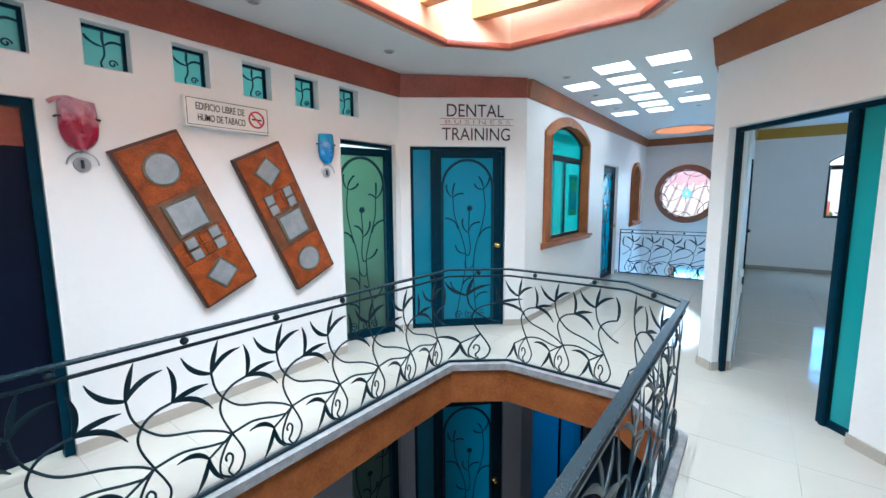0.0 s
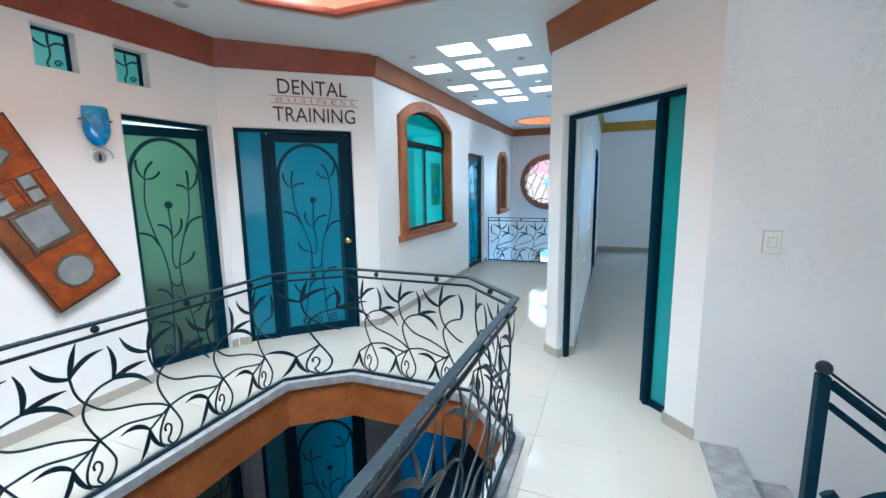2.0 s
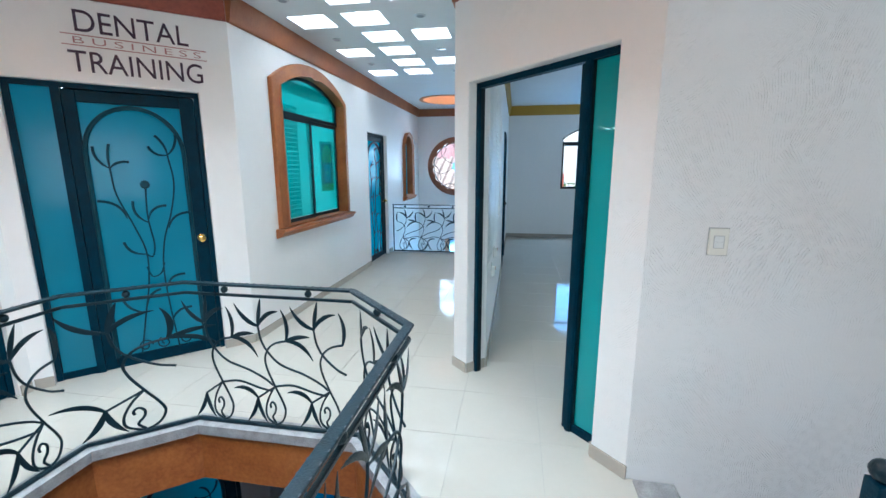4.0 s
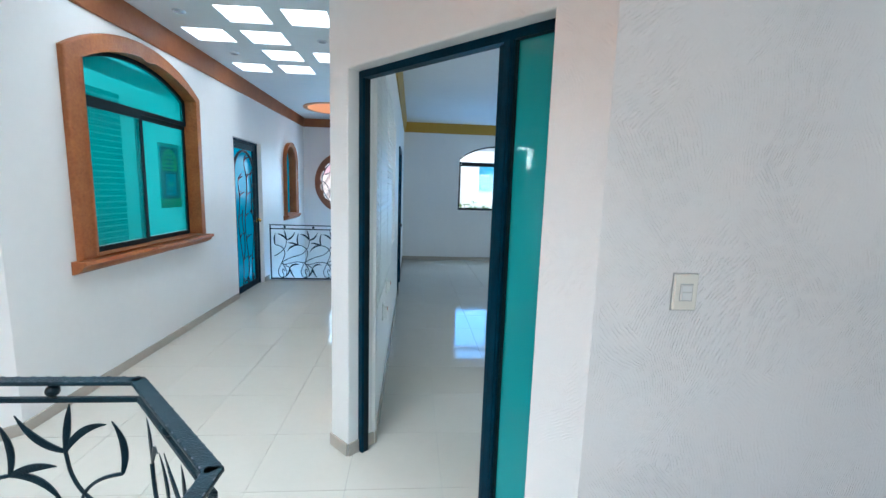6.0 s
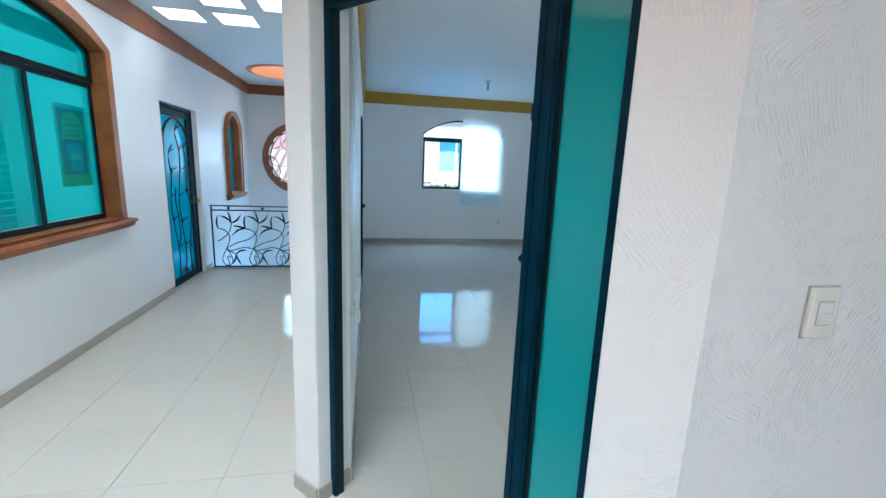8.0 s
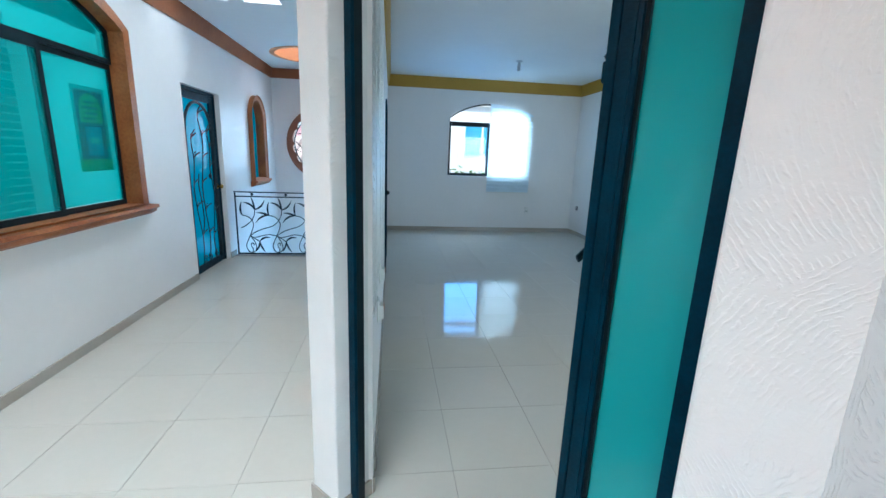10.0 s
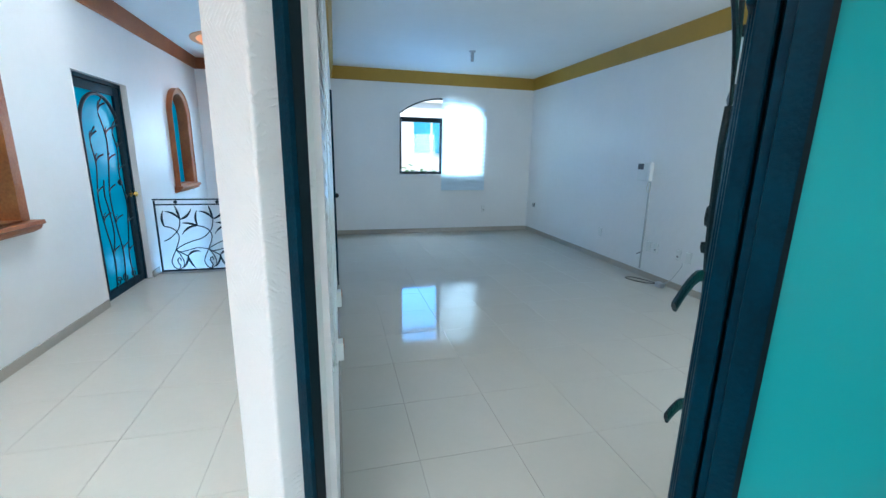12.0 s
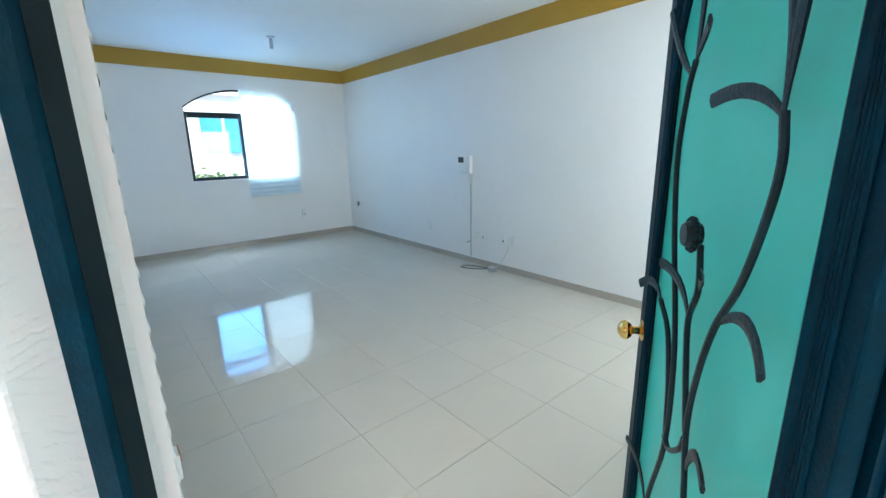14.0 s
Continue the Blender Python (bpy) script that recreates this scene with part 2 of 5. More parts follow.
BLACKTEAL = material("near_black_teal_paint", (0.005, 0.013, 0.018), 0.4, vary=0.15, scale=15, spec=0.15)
HAMMER = material("bare_hammered_iron", (0.10, 0.11, 0.13), 0.4, metal=0.6, vary=0.3, scale=40)
BRASS = material("polished_brass", (0.78, 0.52, 0.16), 0.2, metal=1.0, vary=0.05, scale=30)
IVORY = material("ivory_plastic", (0.66, 0.62, 0.50), 0.35, vary=0.03, scale=20)
BLACK = material("black_plastic", (0.015, 0.015, 0.017), 0.4, vary=0.1, scale=20)
DAYPANE = glowing("daylit_acrylic", (0.98, 0.985, 1.0), 5.6)


# ---- builders ----
def mesh_from(bm, name, mat, smooth=False):
    me = bpy.data.meshes.new(name)
    bmesh.ops.recalc_face_normals(bm, faces=bm.faces)
    bm.to_mesh(me)
    bm.free()
    me.materials.append(mat)
    if smooth:
        me.polygons.foreach_set("use_smooth", [True] * len(me.polygons))
        me.set_sharp_from_angle(angle=radians(40))
    return me


def part(name, bm, mat, parent=None, label="", smooth=False):
    ob = new(name, mesh_from(bm, name, mat, smooth))
    if parent:
        ob.parent = parent
    return tagged(ob, label)


def thing(name, m, label, category, group="", kind=""):
    ob = new(name)
    ob.matrix_world = m
    return tagged(ob, label, category, group, kind)


def structure(name, bm, mat, m=None, label="", smooth=False):
    ob = part(name, bm, mat, None, label, smooth)
    if m:
        ob.matrix_world = m
    return tagged(ob, kind="structure")


def box(bm, x0, y0, z0, x1, y1, z1, bevel=0.0):
    m = Matrix.Translation(((x0 + x1) / 2, (y0 + y1) / 2, (z0 + z1) / 2)) @ Matrix.Diagonal((abs(x1 - x0), abs(y1 - y0), abs(z1 - z0), 1))
    r = bmesh.ops.create_cube(bm, size=1, matrix=m)
    if bevel:
        edges = list({e for v in r["verts"] for e in v.link_edges})
        bmesh.ops.bevel(bm, geom=edges, offset=bevel, segments=2, affect="EDGES", profile=0.5)
    return bm


def boxed(*a, **k):
    return box(bmesh.new(), *a, **k)


def prism(bm, outer, holes, to3, d0, d1):
    """A plate with the outline outer and holes, swept from depth d0 to d1; to3(p, d) gives the place."""
    loops, edges = [], []
    for loop in [outer, *holes]:
        vs = [bm.verts.new(to3(p, d0)) for p in loop]
        loops.append(vs)
        edges += [bm.edges.new((vs[i], vs[(i + 1) % len(vs)])) for i in range(len(vs))]
    before = set(bm.faces)
    bmesh.ops.triangle_fill(bm, edges=edges, use_beauty=True)
    front = [f for f in bm.faces if f not in before]
    back = {}
    for vs, loop in zip(loops, [outer, *holes]):
        for v, p in zip(vs, loop):
            back[v] = bm.verts.new(to3(p, d1))
    for f in front:
        bm.faces.new([back[v] for v in reversed(f.verts)])
    for vs in loops:
        for i in range(len(vs)):
            a, b = vs[i], vs[(i + 1) % len(vs)]
            bm.faces.new((a, b, back[b], back[a]))
    return bm


def upright(p, d):
    return (p[0], d, p[1])


def flat(p, d):
    return (p[0], p[1], d)


def rect(u0, z0, u1, z1):
    return [(u0, z0), (u1, z0), (u1, z1), (u0, z1)]


def arch(u0, z0, u1, z_spring, rise, n=16):
    """A rectangle with a segmental head."""
    c, h = (u0 + u1) / 2, (u1 - u0) / 2
    r = (h * h + rise * rise) / (2 * rise)
    a = math.asin(min(1, h / r))
    if rise > h:
        a = math.pi - a
    return [(u0, z0), (u1, z0)] + [(c + r * math.sin(a - 2 * a * i / n), z_spring + rise - r + r * math.cos(a - 2 * a * i / n)) for i in range(n + 1)]


def circle(c, r, n=40):
    return [(c[0] + r * math.cos(2 * math.pi * i / n), c[1] + r * math.sin(2 * math.pi * i / n)) for i in range(n)]


def facing(p0, p1):
    """A wall's frame: u from p0 to p1 with p0 on the viewer's left, depth away from the viewer, z up."""
    u = Vector((p1[0] - p0[0], p1[1] - p0[1], 0)).normalized()
    m = Matrix.Identity(4)
    m.col[0][:3], m.col[1][:3], m.col[3][:3] = u, (-u.y, u.x, 0), (p0[0], p0[1], 0)
    return m, math.dist(p0, p1)


def tube(bm, pts, radius, sides=6, flatten=1.0):
    """A bar swept along pts; radius is a number or one for each point; flatten squeezes it along its depth."""
    pts = [Vector(p) for p in pts]
    n = len(pts)
    rs = radius if isinstance(radius, (list, tuple)) else [radius] * n
    rings = []
    side = Vector((0, 1, 0))
    for i, p in enumerate(pts):
        t = (pts[min(i + 1, n - 1)] - pts[max(i - 1, 0)]).normalized()
        if abs(t.dot(side)) > 0.9:
            side = Vector((1, 0, 0))
        a = (side - t * side.dot(t)).normalized()
        b = t.cross(a)
        rings.append([bm.verts.new(p + (a * math.cos(k * 2 * math.pi / sides) * flatten + b * math.sin(k * 2 * math.pi / sides)) * rs[i]) for k in range(sides)])
        side = a
    for r0, r1 in zip(rings, rings[1:]):
        for k in range(sides):
            bm.faces.new((r0[k], r0[(k + 1) % sides], r1[(k + 1) % sides], r1[k]))
    bm.faces.new(rings[0])
    bm.faces.new(list(reversed(rings[-1])))
    return bm


def ball(bm, c, r, seg=10):
    bmesh.ops.create_uvsphere(bm, u_segments=seg, v_segments=seg // 2 + 2, radius=r, matrix=Matrix.Translation(c))
    return bm


def curve_points(ctrl, steps=6):
    """A smooth line through the control points."""
    c = [Vector(p) for p in ctrl]
    c = [c[0] * 2 - c[1]] + c + [c[-1] * 2 - c[-2]]
    out = []
    for i in range(1, len(c) - 2):
        for k in range(steps):
            s = k / steps
            out.append(0.5 * (2 * c[i] + (c[i + 1] - c[i - 1]) * s + (2 * c[i - 1] - 5 * c[i] + 4 * c[i + 1] - c[i + 2]) * s * s + (3 * c[i] - c[i - 1] - 3 * c[i + 1] + c[i + 2]) * s ** 3))
    return out + [c[-2]]


# ---- the plan ----
CEIL_Z, CROWN_Z = 2.90, 2.66
P_WEST0, P_NW, P_N, P_END = (-0.84, -5.6), (-0.84, 0.075), (0.21, 1.11), (0.21, 7.7)
P_END_E, P_COL, P_GREY, P_EAST = (2.06, 7.7), (2.06, 0.965), (3.095, -0.122), (6.6, -0.10)
VOID = [(0.215, -0.42), (0.625, -0.09), (1.635, -0.09), (2.045, -0.51), (2.045, -3.3), (1.61, -3.72), (0.60, -3.72), (0.215, -3.35)]
WEST, WEST_L = facing(P_WEST0, P_NW)
DENTAL, DENTAL_L = facing(P_NW, P_N)
CORR, CORR_L = facing(P_N, P_END)
ENDW, END_L = facing(P_END, P_END_E)
DIAG, DIAG_L = facing(P_COL, P_GREY)
GREY, GREY_L = facing(P_GREY, P_EAST)
ROOM_X0, ROOM_X1, ROOM_Y1 = 2.31, 6.095, 7.577


def wall(name, frame_m, length, holes, depth=0.15, u0=0.0, z0=-0.02, mat=WHITE, top=None):
    """One wall with its openings, in its own frame."""
    bm = prism(bmesh.new(), rect(u0, z0, length, top or CEIL_Z + 0.02), holes, upright, 0.0, depth)
    bm.normal_update()
    inside = lambda v: u0 + 0.01 < v.co.x < length - 0.01 and v.co.z > z0 + 0.001 and v.co.z < CEIL_Z
    edges = [e for e in bm.edges if all(abs(v.co.y) < 1e-5 and inside(v) for v in e.verts) and len(e.link_faces) == 2 and e.calc_face_angle(0) > 0.8]
    if edges:
        bmesh.ops.bevel(bm, geom=edges, offset=0.009, segments=3, affect="EDGES", profile=0.5)
    return structure(name, bm, mat, frame_m)


def wy(y):
    return y - P_WEST0[1]


def cy(y):
    return y - P_N[1]


# openings, in each wall's own u and z
DOOR_FAR = (cy(4.22), cy(5.20))
D1 = (wy(-0.77), wy(-0.005))
D0 = (wy(-3.95), wy(-2.89))
DD = (0.115, 1.228)
RD = (0.16, 1.295)
SMALL = [wy(y) for y in (-3.0, -2.53, -2.055, -1.575, -1.115, -0.64)]
WIN = (cy(1.745), 0.985, cy(3.225), 2.34, 0.19)
NARROW = (cy(6.36), 1.0, cy(6.94), 1.96, 0.26)
ROUND_C, ROUND_R = (0.90, 1.60), 0.56
BACKWIN = (3.485, 1.10, 5.09, 2.20, 0.28)

def grown(a):
    """The rough opening behind a plaster surround, a little larger than the finished one."""
    return arch(a[0] - 0.02, a[1] - 0.015, a[2] + 0.02, a[3] + 0.01, a[4] + 0.012)


small_holes = [rect(u - 0.118, 2.355, u + 0.118, 2.612) for u in SMALL]
wall("wall_west", WEST, WEST_L, [rect(D0[0], -0.01, D0[1], 2.12), rect(D1[0], -0.01, D1[1], 2.13), *small_holes])
wall("wall_dental", DENTAL, DENTAL_L, [rect(DD[0], -0.01, DD[1], 2.135)])
wall("wall_corridor", CORR, CORR_L, [rect(DOOR_FAR[0], -0.01, DOOR_FAR[1], 2.12), grown(WIN), grown(NARROW)])
wall("wall_stair_west", *facing((0.21, 5.3), P_END), [], z0=-3.2, top=-0.02)
wall("wall_end", ENDW, END_L, [circle(ROUND_C, ROUND_R), rect(0.64, -2.1, 1.75, -0.12)], z0=-3.2)
wall("wall_partition", *facing(P_END_E, P_COL), [rect(2.3, -0.01, 3.2, 2.1), rect(4.3, 0.95, 5.8, 2.2)], 0.25, z0=-3.2)
wall("wall_diagonal", DIAG, DIAG_L, [rect(RD[0], -0.01, RD[1], 2.12)], 0.19, mat=BRUSHED)
wall("wall_grey", GREY, GREY_L, [rect(1.78, 1.0, 2.88, 2.2)], z0=-3.2, mat=TROWELLED)
back_m, back_l = facing((0, ROOM_Y1), (ROOM_X1 + 0.2, ROOM_Y1))
wall("wall_room_back", back_m, back_l, [arch(*BACKWIN)], 0.16, u0=ROOM_X0 - 0.02)
wall("wall_room_right", *facing((ROOM_X1, ROOM_Y1), (ROOM_X1, 0.1)), [])
wall("wall_room_south", *facing((ROOM_X1, 0.16), (3.25, 0.16)), [rect(0.17, 1.0, 1.27, 2.2)], 0.05)
wall("wall_south", *facing((6.6, -5.6), (-0.84, -5.6)), [rect(0.8, 0.9, 3.2, 2.3)], z0=-3.2)
wall("wall_stair_east", *facing((6.6, -0.02), (6.6, -5.6)), [], z0=-3.2)


# floor slab with its openings, ceiling with its openings
def offset_loop(loop, d):
    """The outline moved outwards by d."""
    n = len(loop)
    if sum(loop[i][0] * loop[(i + 1) % n][1] - loop[(i + 1) % n][0] * loop[i][1] for i in range(n)) > 0:
        d = -d
    out = []
    for i in range(n):
        a, b, c = (Vector(loop[(i + k) % n]) for k in (-1, 0, 1))
        n1, n2 = (Vector((-(q - p).y, (q - p).x)).normalized() for p, q in ((a, b), (b, c)))
        m = (n1 + n2).normalized()
        out.append(tuple(b + m * (d / m.dot(n1))))
    return out


STAIR = [(3.14, -0.115), (6.6, -0.095), (6.6, -1.44), (3.14, -1.44)]
BACKSTAIR = [(0.06, 5.41), (2.25, 5.41), (2.25, 7.855), (0.06, 7.855)]
bm = prism(bmesh.new(), [(-1.6, -5.8), (6.8, -5.8), (6.8, 8.1), (-1.6, 8.1)], [offset_loop(VOID, 0.05), STAIR, BACKSTAIR], flat, -0.30, -0.004)
floor = structure("floor", bm, GROUT, label="grey grout bed under cream porcelain floor tiles")
SKYHOLE = [(0.11, -0.36), (0.515, 0.10), (1.63, 0.10), (2.08, -0.38), (2.08, -3.3), (1.66, -3.8), (0.52, -3.8), (0.11, -3.35)]
PANE_X, PANE_Y = (0.585, 1.10, 1.615), [1.32 + 0.533 * k for k in range(6)]
PANES = [(PANE_X[i], PANE_Y[j]) for i, j in ((0, 1), (0, 3), (0, 5), (1, 0), (1, 1), (1, 2), (1, 3), (1, 4), (1, 5), (2, 0), (2, 2), (2, 4))]
PW, PL = 0.36, 0.34
pane_holes = [rect(x - PW / 2, y - PL / 2, x + PW / 2, y + PL / 2) for x, y in PANES]
OVAL_C, OVAL_R = (1.13, 6.45), 0.52
bm = prism(bmesh.new(), [(-1.6, -5.8), (6.8, -5.8), (6.8, -0.05), (3.2, -0.05), (2.12, 1.05), (2.12, 8.0), (-1.6, 8.0)], [offset_loop(SKYHOLE, 0.1), *pane_holes, circle(OVAL_C, OVAL_R, 32)], flat, CEIL_Z, CEIL_Z + 0.2)
structure("ceiling", bm, CEIL)
structure("ceiling_room", prism(bmesh.new(), [(2.12, 1.05), (3.2, -0.05), (6.8, -0.05), (6.8, 8.0), (2.12, 8.0)], [], flat, CEIL_Z - 0.004, CEIL_Z + 0.2), CEIL_ROOM)

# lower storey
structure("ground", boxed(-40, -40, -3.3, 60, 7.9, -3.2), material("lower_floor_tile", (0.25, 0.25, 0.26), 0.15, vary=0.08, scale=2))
# wall grey is darkened to hold the shade down the void
SHADEWALL = material("lower_wall_shade_grey", (0.34, 0.34, 0.35), 0.7, vary=0.05, scale=2)
wall("wall_lower_west", *facing((-0.84, -5.6), P_NW), [rect(D1[0], -3.04, D1[1], -0.95)], z0=-3.2, top=-0.3, mat=SHADEWALL)
wall("wall_lower_east", *facing((3.0, 0.9), (3.0, -5.6)), [], z0=-3.2, top=-0.3, mat=SHADEWALL)
# assumed window out of view, added for the hall's fill lamp
win_s = thing("window_12", facing((6.6, -5.6), (-0.84, -5.6))[0], "unseen stair hall window with a dark frame, added to light the hall", "window", kind="structure")
for q in ((0.8, 0.9, 0.86, 2.3), (1.97, 0.9, 2.03, 2.3), (3.14, 0.9, 3.2, 2.3), (0.86, 0.9, 1.97, 0.96), (0.86, 2.24, 1.97, 2.3), (2.03, 0.9, 3.14, 0.96), (2.03, 2.24, 3.14, 2.3)):
    part("frame", boxed(q[0], 0.05, q[1], q[2], 0.1, q[3]), BLACKTEAL, win_s)
# unseen white wall under the slab, added to bounce the landing light
structure("wall_stair_bounce", boxed(0.22, 5.3, -3.2, 2.055, 5.36, -0.3), WHITE)

# unseen walls added to keep sky light from behind the lower doors
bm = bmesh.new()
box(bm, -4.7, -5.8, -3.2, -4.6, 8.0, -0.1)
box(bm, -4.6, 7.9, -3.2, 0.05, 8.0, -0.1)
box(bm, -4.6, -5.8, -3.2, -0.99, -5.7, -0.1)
structure("wall_lower_outer", bm, SHADEWALL)

# unseen window, added to light the room from its south side
sw_ = thing("window_13", GREY, "unseen stair window with a dark frame, added to light the room", "window", kind="structure")
for q in ((1.78, 1.0, 1.83, 2.2), (2.83, 1.0, 2.88, 2.2), (1.83, 1.0, 2.83, 1.05), (1.83, 2.15, 2.83, 2.2)):
    part("frame", boxed(q[0], 0.03, q[1], q[2], 0.07, q[3]), BLACKTEAL, sw_)

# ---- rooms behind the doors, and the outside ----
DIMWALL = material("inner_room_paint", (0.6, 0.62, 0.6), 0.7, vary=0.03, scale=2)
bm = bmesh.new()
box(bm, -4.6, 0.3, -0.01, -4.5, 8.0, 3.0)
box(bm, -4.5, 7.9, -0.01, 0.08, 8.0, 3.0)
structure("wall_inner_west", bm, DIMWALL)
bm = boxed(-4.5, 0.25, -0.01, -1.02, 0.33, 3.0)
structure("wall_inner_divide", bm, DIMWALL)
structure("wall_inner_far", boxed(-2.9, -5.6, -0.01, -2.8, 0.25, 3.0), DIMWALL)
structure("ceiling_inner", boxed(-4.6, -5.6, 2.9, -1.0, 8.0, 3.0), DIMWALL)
structure("floor_inner", boxed(-4.6, -5.6, -0.1, -1.65, 8.0, -0.012), GROUT)
# no windows in these rooms; two lamps added to light the door glass from behind
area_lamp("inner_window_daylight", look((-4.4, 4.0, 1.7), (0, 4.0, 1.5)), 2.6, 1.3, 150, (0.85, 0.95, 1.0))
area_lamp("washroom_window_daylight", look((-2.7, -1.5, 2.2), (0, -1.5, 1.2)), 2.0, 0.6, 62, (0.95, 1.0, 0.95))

GRASS = material("dry_ground", (0.16, 0.15, 0.10), 0.9, vary=0.3, scale=1)
structure("ground_outside", boxed(-60, 7.9, -3.35, 80, 160, -3.25), GRASS)
WHITEWALL = material("white_render", (0.78, 0.77, 0.74), 0.8, vary=0.04, scale=1)
PINK = material("pink_render", (0.72, 0.40, 0.42), 0.8, vary=0.06, scale=1)
BRICKRED = material("red_wall_paint", (0.5, 0.12, 0.08), 0.8, vary=0.08, scale=2)
ROOFTILE = material("weathered_roof_tile", (0.48, 0.38, 0.34), 0.8, vary=0.2, scale=4)
SKYGLASS = material("blue_glazing", (0.05, 0.33, 0.5), 0.08, vary=0.15, scale=1.5, spec=0.8)

nb = thing("neighbour_building", pose(0, 0, -3.25), "white rendered building with a large blue window", "building")
part("wall", boxed(4.1, 15, 0, 22, 22, 6.5), WHITEWALL, nb)
w = part("window", boxed(5.05, 14.93, 4.75, 7.1, 14.998, 5.85), SKYGLASS, nb, "large blue reflective glazing")
for k in range(4):
    part("window_frame", boxed(5.02 + k * 0.68, 14.88, 4.7, 5.08 + k * 0.68, 14.94, 5.9), WHITEWALL, w)
part("parapet", boxed(4.0, 14.9, 6.5, 22, 22, 6.65), WHITEWALL, nb)
rd_ = thing("garden_wall", pose(0, 0, -3.25), "red painted garden wall beside the white building", "wall")
part("wall", boxed(3.2, 14.4, 0, 4.3, 14.9, 4.6), BRICKRED, rd_)
pk = thing("pink_house", pose(0, 0, -3.25), "pink rendered house with a tiled roof", "house")
part("wall", boxed(-6, 15.5, 0, 3.6, 22, 6.9), PINK, pk)
roof = part("roof", prism(bmesh.new(), [(15.2, 4.1), (18.2, 5.2), (18.2, 5.05), (15.2, 3.95)], [], lambda p, d: (d, p[0] - 3.2, p[1]), -6.2, 3.7), ROOFTILE, pk, "weathered clay tile roof")
for k in range(33):
    part("tile_row", tube(bmesh.new(), [(-6.1 + k * 0.3, 11.95, 4.11), (-6.1 + k * 0.3, 15.0, 5.23)], 0.075, 6), ROOFTILE, roof)
LEAFGREEN = material("shrub_leaf", (0.10, 0.2, 0.03), 0.6, vary=0.3, scale=8)
shrub = thing("shrub", pose(4.9, 13.2, -3.25), "green leafy shrub outside the window", "shrub")
part("trunk", tube(bmesh.new(), [(0, 0, 0), (0.1, 0.05, 1.6), (0.05, 0, 3.8)], [0.08, 0.06, 0.02]), BEAM, shrub)
bm = bmesh.new()
rng = random.Random(4)
for k in range(420):
    c = Vector((rng.gauss(0, 0.42), rng.gauss(0, 0.35), 3.75 + rng.gauss(0, 0.25)))
    m = Matrix.Translation(c) @ Euler((rng.random() * 6, rng.random() * 6, rng.random() * 6)).to_matrix().to_4x4()
    vs = [bm.verts.new(m @ Vector(p)) for p in ((0, 0, 0), (0.05, 0.09, 0.02), (0, 0.2, 0), (-0.05, 0.09, 0.02))]
    bm.faces.new(vs)
tagged(part("crown", bm, LEAFGREEN, shrub), kind="stuff")


# ---- trim ----
def crown(p0, p1, mat, a0=0.0, a1=0.0, z0=CROWN_Z, z0_end=None, z1=CEIL_Z, out=0.055):
    """A painted crown moulding with a slight slope, mitred by a0 and a1 at its ends."""
    m, l = facing(p0, p1)
    bm = bmesh.new()
    rows = []
    for u, t, s, zl in ((0, a0, 1, z0), (l, a1, -1, z0_end or z0)):
        prof = [(0.0, zl), (-0.018, zl), (-0.024, zl + 0.015), (-out + 0.006, z1 - 0.03), (-out, z1 - 0.004), (0.0, z1 - 0.004)]
        rows.append([bm.verts.new((u - s * t * d, d, z)) for d, z in prof])
    n = len(prof)
    for k in range(n):
        bm.faces.new((rows[0][k], rows[0][(k + 1) % n], rows[1][(k + 1) % n], rows[1][k]))
    bm.faces.new(rows[0])
    bm.faces.new(rows[1][::-1])
    return structure("trim_crown", bm, mat, m)


T = math.tan(radians(21))
crown(P_WEST0, P_NW, TERRA, 0, T)
crown(P_NW, P_N, TERRA, T, T, 2.66, 2.69)
crown(P_N, P_END, BROWN, T, 1, 2.69, 2.735)
crown(P_END, P_END_E, BROWN, 1, 1, 2.735)
crown(P_END_E, P_COL, BROWN, 1, -math.tan(radians(24)), 2.735, 2.66)
crown(P_COL, P_GREY, BROWN, -math.tan(radians(24)), -0.4)
crown((ROOM_X0, 0.98), (ROOM_X0, ROOM_Y1), MUSTARD, 0, 1, 2.695)
crown((ROOM_X0, ROOM_Y1), (ROOM_X1, ROOM_Y1), MUSTARD, 1, 1, 2.695)
crown((ROOM_X1, ROOM_Y1), (ROOM_X1, 0.16), MUSTARD, 1, 1, 2.695)
crown((ROOM_X1, 0.16), (3.3, 0.16), MUSTARD, 1, 0, 2.695)


def skirting(frame_m, u0, u1, h=0.075):
    structure("baseboard", boxed(u0, -0.012, 0, u1, -0.001, h, bevel=0.002), SKIRT, frame_m)


skirting(WEST, D0[1], D1[0])
skirting(WEST, 0, D0[0])
skirting(WEST, D1[1], WEST_L - 0.01)
skirting(DENTAL, 0.01, DD[0])
skirting(DENTAL, DD[1], DENTAL_L)
skirting(CORR, 0.0, DOOR_FAR[0])
skirting(CORR, DOOR_FAR[1], cy(5.42))
skirting(DIAG, -0.01, RD[0])
skirting(DIAG, RD[1], DIAG_L + 0.01)
skirting(facing((ROOM_X0, 0), (ROOM_X0, ROOM_Y1))[0], 1.1, 4.5)
skirting(facing((ROOM_X0, 0), (ROOM_X0, ROOM_Y1))[0], 5.4, ROOM_Y1 - 0.02)
skirting(back_m, ROOM_X0, ROOM_X1)
skirting(facing((ROOM_X1, ROOM_Y1), (ROOM_X1, 0.16))[0], 0.02, ROOM_Y1 - 0.2)
